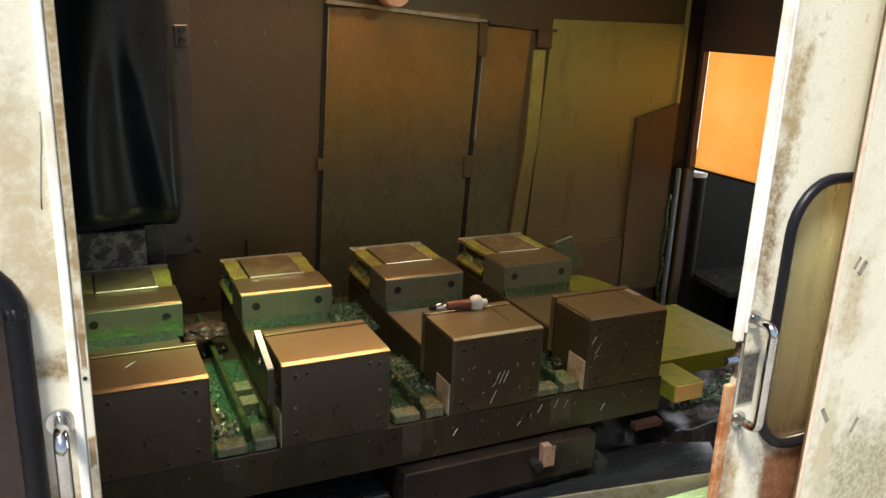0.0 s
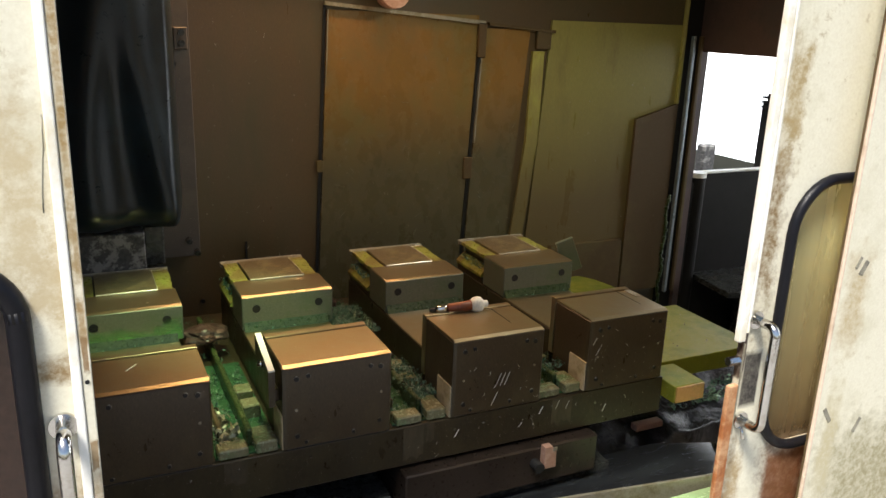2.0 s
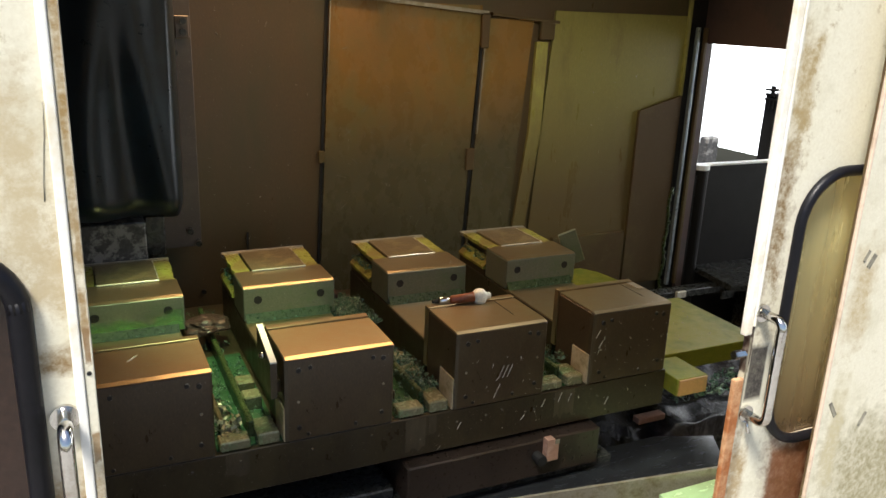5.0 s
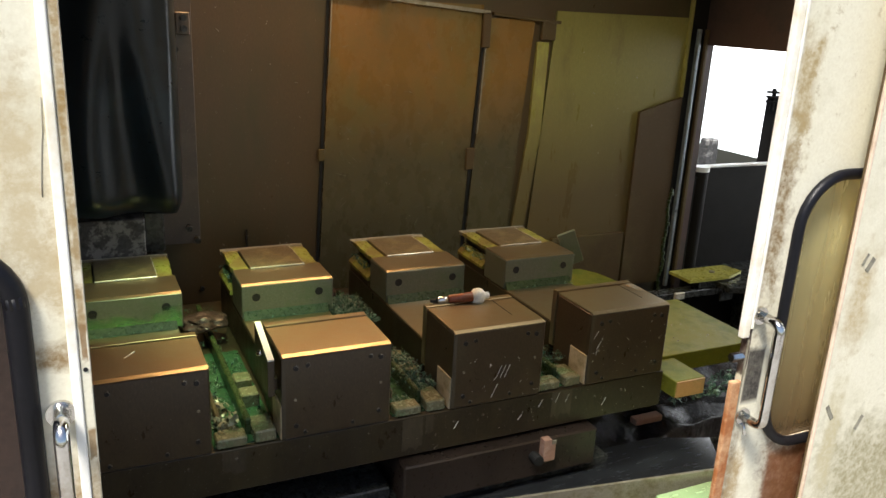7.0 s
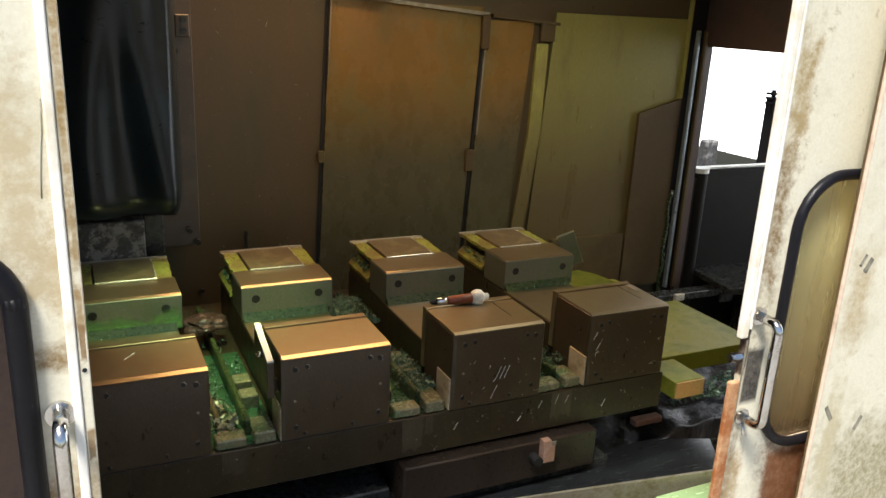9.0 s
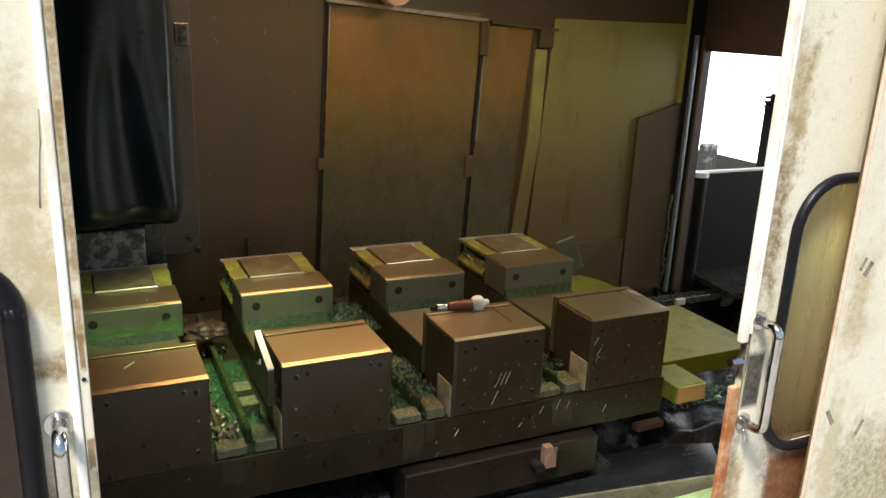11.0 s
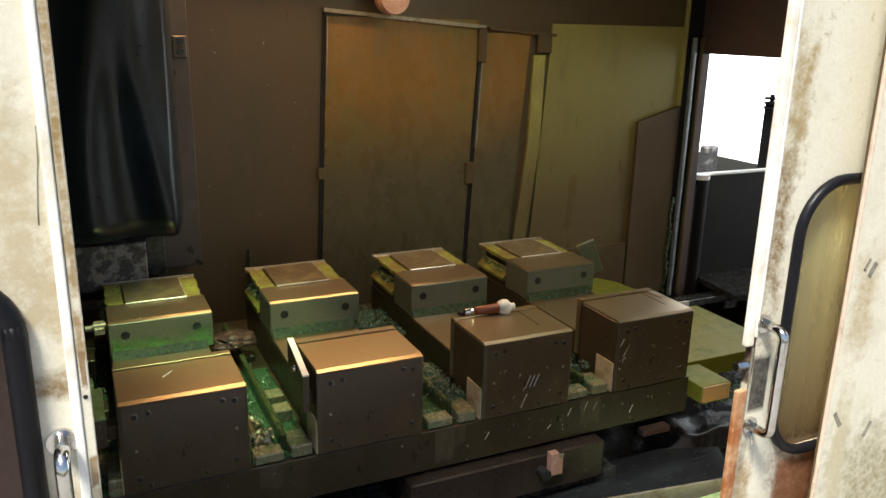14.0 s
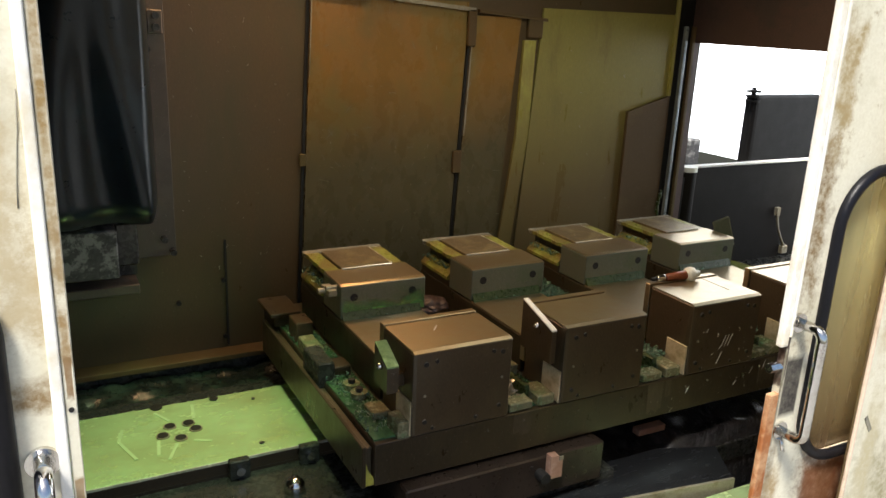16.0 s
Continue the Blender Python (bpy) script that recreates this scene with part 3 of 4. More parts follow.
part("aerial", _bm, GUARD, cabinet, "ringed dark post on the cabinet")

loader_arm = thing("loader_arm", None, None, "dark flat loader arm sliding in at the loading side", "arm", at=pose(0, 0, 0))
part("beam", boxed(1.55, 2.7, 0.80, 0.86, -0.37, -0.34, bevel=0.003), DARK, loader_arm)
# pale block in place of the window's reflection on the arm
part("window_glint", boxed(1.80, 1.85, 0.785, 0.80, -0.365, -0.335, bevel=0.003), BRIGHT_LINE, loader_arm, "bright block painted as the window's glint")
part("lug", boxed(2.05, 2.12, 0.79, 0.80, -0.4, -0.36, bevel=0.003), DARK, loader_arm)

work_plate = thing("work_plate", None, None, "yellow-green wet plate carried on the loader arm", "plate", at=pose(0, 0, 0))
part("plate", prism(bmesh.new(), [(-0.15, -0.06), (0.06, -0.065), (0.17, -0.02), (0.15, 0.07), (-0.15, 0.07)], "z", 0.034, 0.046), YELLOW, work_plate)
part("riser", boxed(-0.09, 0.09, -0.05, -0.005, 0.0, 0.0335, bevel=0.002), DARK, work_plate)
part("bolt", cyl(bmesh.new(), (0.02, 0.0, 0.049), 0.012, 0.008, "z", 10), STEEL_WORN, work_plate)

# ================= doors =================


def handle(parent, x, z):
    y, out, low = -0.64, -0.686, z - 0.186
    pts = [(x, y, z)]
    for k in range(7):
        a = radians(90 * k / 6)
        pts.append((x, out + 0.016 * (1 - math.sin(a)), z - 0.016 * (1 - math.cos(a))))
    for k in range(7):
        a = radians(90 * k / 6)
        pts.append((x, out + 0.016 * (1 - math.cos(a)), low + 0.016 * (1 - math.sin(a))))
    pts.append((x, y, low))
    h = part("handle", tube(bmesh.new(), pts, 0.0082, 16), CHROME, parent, "chrome pull handle")
    for zz in (z, low):
        part("collar", cyl(bmesh.new(), (x, -0.6425, zz), 0.0155, 0.005, "y", 20), CHROME, h)


def gasket(parent, hole, y, r=0.0092):
    ring = rounded(*hole)
    pts = [(x, y, z) for x, z in ring]
    bm = tube(bmesh.new(), pts + pts[:2], r, 12)
    part("gasket", bm, RUBBER, parent, "black rubber window gasket")


door_left = thing("door_1", None, None, "cream painted stained sliding door with chrome handle, open", "door", kind="structure", at=pose(0, 0, 0))
_hole = (-1.2, -0.431, -0.35, 0.467, 0.06)
part("door_leaf", sheet_with_hole(-1.95, -0.3768, -1.25, 1.1, _hole, -0.64, -0.625), DOOR_LEFT_PAINT, door_left)
part("edge_bead", boxed(-0.3872, -0.3768, -0.6455, -0.6402, -1.25, 1.1, bevel=0.0024, seg=3), STRIP_WHITE, door_left, "bright rounded edge bead")
part("edge_flange", boxed(-0.3764, -0.366, -0.643, -0.625, -1.25, 1.1, bevel=0.001), DOOR_LEFT_PAINT, door_left)
part("screw", cyl(bmesh.new(), (-0.3715, -0.6425, 0.325), 0.0026, 0.003, "y", 10), HOLE, door_left)
part("crack", tube(bmesh.new(), [(-0.389, -0.6402, 0.62), (-0.3905, -0.6402, 0.585), (-0.392, -0.6402, 0.575), (-0.3955, -0.6402, 0.54), (-0.3965, -0.6402, 0.52)], 0.0007, 6), SCUFF, door_left, "hairline crack in the paint")
gasket(door_left, _hole, -0.645, 0.0125)
part("pane", boxed(-1.21, -0.418, -0.626, -0.620, -0.36, 0.48), DARK_GLASS, door_left).visible_shadow = False
handle(door_left, -0.4, 0.276)

door_right = thing("door_2", None, None, "cream painted rust-worn sliding door with chrome handle, open", "door", kind="structure", at=pose(0, 0, 0))
_hole = (0.694, 1.4, 0.002, 0.495, 0.09)
part("door_leaf", sheet_with_hole(0.628, 1.9, -1.25, 1.1, _hole, -0.64, -0.628), DOOR_RIGHT_PAINT, door_right)
part("edge_strip", boxed(0.612, 0.6278, -0.644, -0.632, 0.225, 1.1, bevel=0.003, seg=2), STRIP_WHITE, door_right, "white edge strip")
part("edge_bead", boxed(0.6285, 0.6335, -0.645, -0.6402, 0.24, 1.1, bevel=0.002, seg=2), STRIP_WHITE, door_right)
part("edge_angle", boxed(0.606, 0.6276, -0.644, -0.634, -1.25, 0.146, bevel=0.002), RUST, door_right, "rust-red scraped edge angle")
part("bolt", cyl(bmesh.new(), (0.616, -0.634, 0.188), 0.008, 0.024, "x", 6), CHROME, door_right)
part("latch_plate", boxed(0.6285, 0.6325, -0.642, -0.6402, 0.05, 0.22, bevel=0.0008), STEEL_WORN, door_right)
part("hook", tube(bmesh.new(), [(0.648, -0.643, 0.065), (0.645, -0.65, 0.056), (0.646, -0.652, 0.046), (0.652, -0.65, 0.042)], 0.003, 8), CHROME, door_right)
gasket(door_right, _hole, -0.645)
part("pane", boxed(0.684, 1.41, -0.626, -0.622, -0.008, 0.505), GLASS, door_right).visible_shadow = False
handle(door_right, 0.645, 0.262)

wall_south = structure("wall_south", boxed(0.79, 2.0, -0.68, -0.674, -1.3, 1.1), FRONT_PAINT, "cream painted scratched front sheet beside the door", "wall")
part("folded_edge", boxed(0.783, 0.7895, -0.682, -0.674, -1.3, 1.1, bevel=0.0025, seg=2), EDGE_BEIGE, wall_south)
part("folded_edge", boxed(0.7785, 0.7825, -0.678, -0.674, -1.3, 1.1, bevel=0.0015), BROWN_PANEL, wall_south)


def scuff(x, z, w, h, turn):
    bm = bmesh.new()
    box(bm, -w / 2, w / 2, -0.0005, 0, -h / 2, h / 2)
    t = 0.0018
    for a, b, c, d in ((-w / 2, w / 2, -h / 2, -h / 2 + t), (-w / 2, w / 2, h / 2 - t, h / 2), (-w / 2, -w / 2 + t, -h / 2, h / 2), (w / 2 - t, w / 2, -h / 2, h / 2)):
        box(bm, a, b, -0.0009, -0.0005, c, d)
    bmesh.ops.transform(bm, matrix=pose(x, -0.6803, z, 0, turn, 0), verts=bm.verts)
    part("scuff_mark", bm, SCUFF, wall_south, "grey adhesive scuff mark")


scuff(0.838, 0.345, 0.010, 0.026, 32)
scuff(0.823, 0.355, 0.006, 0.022, 30)
scuff(0.815, 0.07, 0.008, 0.034, -34)
scuff(0.9, 0.035, 0.008, 0.03, 30)

# ================= column at the spindle side =================
column = thing("spindle_column", None, None, "dark spindle column with a black glossy cover", "machine column", at=pose(0, 0, 0))
part("side_plate", boxed(-0.14, -0.03, 0.92, 0.985, -0.01, 1.09, bevel=0.0012), COLUMN_GREY, column)
part("back_plate", boxed(-1.0, -0.14, 0.93, 0.985, -0.06, 1.09), DARK, column)


def cover():
    """A hanging black cover with soft vertical folds and a rounded lower lip."""
    bm = bmesh.new()
    nx, nz = 150, 60
    x0, x1, z0, z1 = -0.95, -0.087, 0.138, 1.08
    def fold(u, v):
        x, z = x0 + (x1 - x0) * u, z0 + (z1 - z0) * v
        y = 0.70 + 0.13 * max(0.0, 1 - (1 - u) / 0.045) ** 2
        y -= 0.055 * math.exp(-((x + 0.3 + 0.03 * math.sin(5 * z)) / 0.06) ** 2) * (0.5 + 0.5 * math.sin(2.2 * z + 0.3))
        y -= 0.038 * math.exp(-((x + 0.205 - 0.16 * (0.6 - z) * (z < 0.6)) / 0.05) ** 2)
        y += 0.01 * math.sin(9 * u + 3 * v)
        if v < 0.07:
            y += 0.06 * (1 - v / 0.07) ** 2
        return x, y
    front = [[bm.verts.new((*fold(i / nx, (j / nz) ** 1.4), z0 + (z1 - z0) * (j / nz) ** 1.4)) for j in range(nz + 1)] for i in range(nx + 1)]
    back = [[bm.verts.new((x0 + (x1 - x0) * i / nx, 0.91, z0 + (z1 - z0) * j)) for j in (0, 1)] for i in (0, nx)]
    for i in range(nx):
        for j in range(nz):
            bm.faces.new((front[i][j], front[i + 1][j], front[i + 1][j + 1], front[i][j + 1])).smooth = True
    bm.faces.new([front[nx][j] for j in range(nz + 1)] + [back[1][1], back[1][0]])
    bm.faces.new([front[0][j] for j in range(nz, -1, -1)] + [back[0][0], back[0][1]])
    bm.faces.new([front[i][0] for i in range(nx, -1, -1)] + [back[0][0], back[1][0]])
    bmesh.ops.recalc_face_normals(bm, faces=bm.faces)
    return bm


part("cover", cover(), BLACK_COVER, column, "black glossy hanging cover")
part("head_block", boxed(-0.6, -0.198, 0.8, 0.92, -0.025, 0.11, bevel=0.004), GREY_CAST, column, "mottled grey casting")
part("head_block", boxed(-0.196, -0.14, 0.86, 0.92, -0.01, 0.11, bevel=0.004), DARK, column)
part("lower_ledge", boxed(-0.7, -0.145, 0.84, 0.98, -0.09, -0.062, bevel=0.003), COLUMN_GREY, column)
part("bracket", boxed(-0.076, -0.036, 0.905, 0.9198, 0.615, 0.678, bevel=0.003), COLUMN_GREY, column)
for _x, _z in ((-0.055, 0.663), (-0.055, 0.633), (-0.082, 0.575), (-0.065, 0.045), (-0.042, 0.006)):
    part("bolt", cyl(bmesh.new(), (_x, 0.9, _z), 0.009, 0.03, "y", 12), DARK, column)

# ================= machine base under the table =================
saddle = structure("saddle", boxed(0.28, 0.83, -0.03, 0.8, -0.42, -0.315, bevel=0.004), SADDLE_DARK, "dark steel saddle beam under the table", "machine base")
part("lower_beam", boxed(-1.8, 0.27, 0.03, 0.8, -0.55, -0.4, bevel=0.004), DARK, saddle)
part("lower_beam", boxed(-1.8, 0.9, 0.0, 0.8, -0.8, -0.43), DARK, saddle)
clamp = thing("saddle_clamp", None, None, "small copper-faced clamp block on the saddle front", "clamp", at=pose(0, 0, 0))
part("block", prism(bmesh.new(), [(0.652, -0.366), (0.686, -0.366), (0.686, -0.318), (0.674, -0.306), (0.652, -0.306)], "y", -0.052, -0.031), COPPER, clamp)
part("edge", boxed(0.674, 0.686, -0.055, -0.0522, -0.318, -0.308), STEEL_WORN, clamp, "bright chipped corner")
part("knob", cyl(bmesh.new(), (0.635, -0.045, -0.357), 0.014, 0.03, "y", 14), HOLE, clamp)

floor = structure("floor", boxed(-1.9, 1.95, -0.6, 1.0, -0.9, -0.75), DARK, "black oily bottom of the enclosure", "floor")
way = structure("way_cover", prism(bmesh.new(), [(0.2, 0.0), (0.35, -0.02), (1.19, -0.135), (1.27, 0.0), (1.1, 0.06), (0.84, 0.06), (0.84, -0.002)], "z", -0.6, -0.45), WAY_BLACK, "black oily way cover with a worn pale edge", "machine base")
part("pale_edge", prism(bmesh.new(), [(0.3, -0.022), (1.19, -0.145), (1.193, -0.137), (0.3, -0.014)], "z", -0.6, -0.449), STEEL_WORN, way, "worn pale edge")
part("front_tray", boxed(0.95, 1.5, -0.34, -0.15, -0.62, -0.475), GREEN_PLATE, way, "tray wet with bright green coolant")
thing("steel_bar", boxed(1.1, 1.2, 0.13, 0.16, -0.45, -0.43, bevel=0.002), COPPER, "short pinkish steel bar lying on the cover", "bar")


def bellows():
    bm = bmesh.new()
    nx, ny = 46, 34
    grid = []
    for i in range(nx + 1):
        row = []
        for j in range(ny + 1):
            x, y = 0.86 + 1.08 * i / nx, 0.07 + 0.85 * j / ny
            z = -0.47 + 0.05 * noise.noise((x * 4, y * 4, 0)) + 0.03 * noise.noise((x * 11, y * 13, 3)) + 0.012 * noise.noise((x * 34, y * 30, 6))
            row.append(bm.verts.new((x, y, z)))
        grid.append(row)
    for i in range(nx):
        for j in range(ny):
            bm.faces.new((grid[i][j], grid[i + 1][j], grid[i + 1][j + 1], grid[i][j + 1])).smooth = True
    rim = [e for e in bm.edges if e.is_boundary]
    low = bmesh.ops.extrude_edge_only(bm, edges=rim)
    for g in low["geom"]:
        if isinstance(g, bmesh.types.BMVert):
            g.co.z = -0.745
    return bm


BELLOWS = surface("wet_black_bellows", (0.026, 0.026, 0.03), (0.013, 0.013, 0.015), (0.05, 0.05, 0.054), 0.0, (0.14, 0.3), 20.0, 90.0, (3, 1, 1), bumpy=0.9)
bellows_cover = thing("bellows_cover", None, None, "crumpled wet black bellows cover beside the saddle", "bellows", at=pose(0, 0, 0))
part("sheet", bellows(), BELLOWS, bellows_cover)
part("edge_strip", boxed(0.9, 1.9, 0.058, 0.068, -0.56, -0.5, bevel=0.002), DARK, bellows_cover, "dark clamping strip")

# ================= table =================
TABLE_THINGS = []
table = thing("machine_table", None, None, "dark steel machine table with an oily stepped end", "table", at=pose(0, 0, 0))
part("table_plate", boxed(-0.485, 1.06, 0.004, 0.9, -0.305, -0.202, bevel=0.002), BASE_STEEL, table)
part("side_rail", boxed(-0.517, -0.507, 0.0, 0.8, -0.3, -0.2, bevel=0.0015), BASE_STEEL, table)
part("channel_floor", boxed(-0.507, -0.485, 0.012, 0.8, -0.3, -0.285), YELLOW, table, "coolant-wet channel floor")
part("end_plate", boxed(1.062, 1.5, 0.085, 0.46, -0.262, -0.205, bevel=0.002), TABLE_OILY, table, "oily yellow-green end plate")
part("rear_plate", prism(bmesh.new(), [(1.062, 0.464), (1.37, 0.464), (1.41, 0.56), (1.415, 0.68), (1.395, 0.79), (1.36, 0.85), (1.062, 0.86)], "z", -0.262, -0.207), TABLE_OILY, table)
part("end_tongue", boxed(1.062, 1.165, -0.045, 0.083, -0.262, -0.212, bevel=0.002), TABLE_OILY, table)
part("tongue_face", boxed(1.066, 1.162, -0.05, -0.046, -0.26, -0.214), RUST_EDGE, table)
part("rear_step", boxed(-0.515, -0.425, 0.71, 0.86, -0.166, -0.155, bevel=0.002), BASE_STEEL, table)
part("rear_web", boxed(-0.5, -0.44, 0.725, 0.84, -0.2, -0.1665), BASE_STEEL, table)
part("rear_weld", tube(bmesh.new(), [(-0.455, 0.7, -0.185), (-0.45, 0.66, -0.19), (-0.452, 0.62, -0.194), (-0.462, 0.57, -0.196)], 0.012, 10), GREEN_WET_LIT, table, "coolant-green rounded rib")
part("channel_web", boxed(-0.506, -0.486, 0.02, 0.78, -0.284, -0.215, bevel=0.002), DRIP, table)
# yellow wedge draws the lit lower corner of the channel's front
part("channel_glow", prism(bmesh.new(), [(-0.506, -0.3), (-0.4865, -0.3), (-0.4865, -0.286), (-0.5, -0.262), (-0.506, -0.24)], "y", 0.006, 0.0115), YELLOW, table, "yellow-green glow painted at the channel end")
part("front_lug", boxed(-0.503, -0.458, 0.33, 0.45, -0.255, -0.15, bevel=0.003), DARK, table)
part("front_step", boxed(-0.43, -0.398, 0.008, 0.07, -0.205, -0.165, bevel=0.003), GAP_STEEL, table)
part("step_block", boxed(-0.482, -0.44, 0.46, 0.56, -0.2, -0.165, bevel=0.003), GAP_STEEL, table)
part("step_block", boxed(-0.478, -0.43, 0.585, 0.66, -0.2, -0.14, bevel=0.003), STEEL_DARK, table)
part("step_block", boxed(-0.45, -0.405, 0.1, 0.16, -0.2, -0.182, bevel=0.003), GAP_STEEL, table)
part("step_block", boxed(-0.47, -0.41, 0.34, 0.4, -0.2, -0.17, bevel=0.003), BASE_STEEL, table)
for _y in (0.22, 0.27):
    part("washer", cyl(bmesh.new(), (-0.437, _y, -0.19), 0.021, 0.014, "z", 18), GAP_STEEL, table)
    part("stud", cyl(bmesh.new(), (-0.437, _y, -0.18), 0.009, 0.014, "z", 6), HOLE, table)
for _x, _w, _h in ((-0.13, 0.05, 0.06), (0.285, 0.052, 0.098), (0.345, 0.02, 0.05), (0.7, 0.06, 0.08)):
    _rng = random.Random(int(_x * 100))
    _low = [(_x + _w * k / 6, -0.206 - _h * _rng.uniform(0.75, 1.0)) for k in range(6, -1, -1)]
    part("dried_run", prism(bmesh.new(), [(_x, -0.206), (_x + _w, -0.206)] + _low, "y", 0.0032, 0.0039), DRIP, table, "pale dried coolant run")
TABLE_THINGS.append(table)

pallet = thing("pallet_plate", None, None, "bright steel pallet plate wet with green coolant", "pallet", at=pose(0.703, 0, 0))
part("plate", boxed(-2.3, -0.46, 0.315, 0.655, -0.358, -0.352, bevel=0.0015), GREEN_PLATE, pallet)
part("front_edge", boxed(-2.3, -0.46, 0.3128, 0.3148, -0.359, -0.3525), BRIGHT_LINE, pallet, "bright wiped front edge")
part("body", boxed(-2.3, -0.462, 0.318, 0.65, -0.392, -0.3585, bevel=0.002), STEEL_DARK, pallet)
part("apron", boxed(-2.3, -0.46, 0.32, 0.335, -0.46, -0.386), STEEL_DARK, pallet)
for _x, _y in ((-0.834, 0.53), (-0.787, 0.53), (-0.857, 0.488), (-0.775, 0.495), (-0.818, 0.462)):
    part("bore_ring", cyl(bmesh.new(), (_x, _y, -0.351), 0.0165, 0.004, "z", 20), STEEL_WORN, pallet)
    part("bore", cyl(bmesh.new(), (_x, _y, -0.3495), 0.013, 0.004, "z", 20), HOLE, pallet)
for _x, _y, _r in ((-0.7, 0.64, 0.012), (-0.64, 0.36, 0.006), (-0.85, 0.648, 0.016), (-0.6, 0.6, 0.005)):
    part("bore", cyl(bmesh.new(), (_x, _y, -0.351), _r, 0.004, "z", 14), HOLE, pallet)
for _x in (-0.71, -0.535):
    b = part("clamp_block", boxed(_x - 0.025, _x + 0.025, 0.296, 0.319, -0.4, -0.35, bevel=0.003), DARK, pallet)
    part("bolt", cyl(bmesh.new(), (_x, 0.293, -0.375), 0.011, 0.012, "y", 14), CHROME, b)
for _a, _b in (((-0.93, 0.4), (-0.96, 0.5)), ((-0.96, 0.5), (-0.945, 0.56)), ((-0.83, 0.56), (-0.86, 0.62)), ((-0.77, 0.55), (-0.76, 0.63)), ((-0.83, 0.44), (-0.86, 0.37)), ((-0.79, 0.44), (-0.75, 0.42)), ((-0.87, 0.47), (-0.88, 0.4))):
    d = Vector((_b[0] - _a[0], _b[1] - _a[1])).normalized()
    n = Vector((-d.y, d.x)) * 0.004
    part("wipe_mark", prism(bmesh.new(), [(_a[0] + n.x, _a[1] + n.y), (_a[0] - n.x, _a[1] - n.y), (_b[0] - n.x, _b[1] - n.y), (_b[0] + n.x, _b[1] + n.y)], "z", -0.3515, -0.3505), WIPED, pallet, "wiped bright streak")



def wet_sheet():
    """A crumpled wet black sheet lying in the trough behind the pallet."""
    bm = bmesh.new()
    nx, ny = 120, 22
    grid = []
    for i in range(nx + 1):
        row = []
        for j in range(ny + 1):
            x, y = -1.5 + 1.95 * i / nx, 0.66 + 0.29 * j / ny
            fold = noise.noise((x * 5, y * 9, 2)) * 0.03 + abs(noise.noise((x * 9 + y * 4, y * 14, 7))) * 0.035 + noise.noise((x * 30, y * 26, 1)) * 0.006
            row.append(bm.verts.new((x, y, -0.445 + fold + 0.04 * (j / ny) ** 2)))
        grid.append(row)
    for i in range(nx):
        for j in range(ny):
            bm.faces.new((grid[i][j], grid[i + 1][j], grid[i + 1][j + 1], grid[i][j + 1])).smooth = True
    low = bmesh.ops.extrude_edge_only(bm, edges=[e for e in bm.edges if e.is_boundary])
    for g in low["geom"]:
        if isinstance(g, bmesh.types.BMVert):
            g.co.z = -0.74
    return bm


thing("wet_sheet", wet_sheet(), WET_BLACK, "crumpled wet black sheet in the trough behind the pallet", "sheet")
coolant_tap = thing("coolant_tap", None, None, "wet round steel tap fitting below the pallet", "fitting", at=pose(0.098, 0.2, -0.388))
part("dome", lathe([(-0.03, 0.02), (-0.022, 0.024), (0.0, 0.025), (0.012, 0.022), (0.02, 0.014), (0.023, 0.004)], "z"), CHROME, coolant_tap)
part("stem", cyl(bmesh.new(), (0, 0, -0.09), 0.012, 0.12, "z", 14), STEEL_DARK, coolant_tap)
part("flange", cyl(bmesh.new(), (-0.012, 0.018, -0.03), 0.032, 0.012, "z", 18), GREEN_WET_LIT, coolant_tap)

# ================= vises =================


def ragged_strip(x0, x1, y0, y1, z0, z1):
    """A bar with a chewed long edge."""
    n = 14
    rng = random.Random(int(x0 * 1000) + 7)
    inner = [(x1, y0 + (y1 - y0) * k / n) for k in range(n + 1)]
    outer = [(x0 + rng.uniform(-0.004, 0.004) * (1 if 0 < k < n else 0), y0 + (y1 - y0) * k / n) for k in range(n, -1, -1)]
    return prism(bmesh.new(), inner + outer, "z", z0, z1)


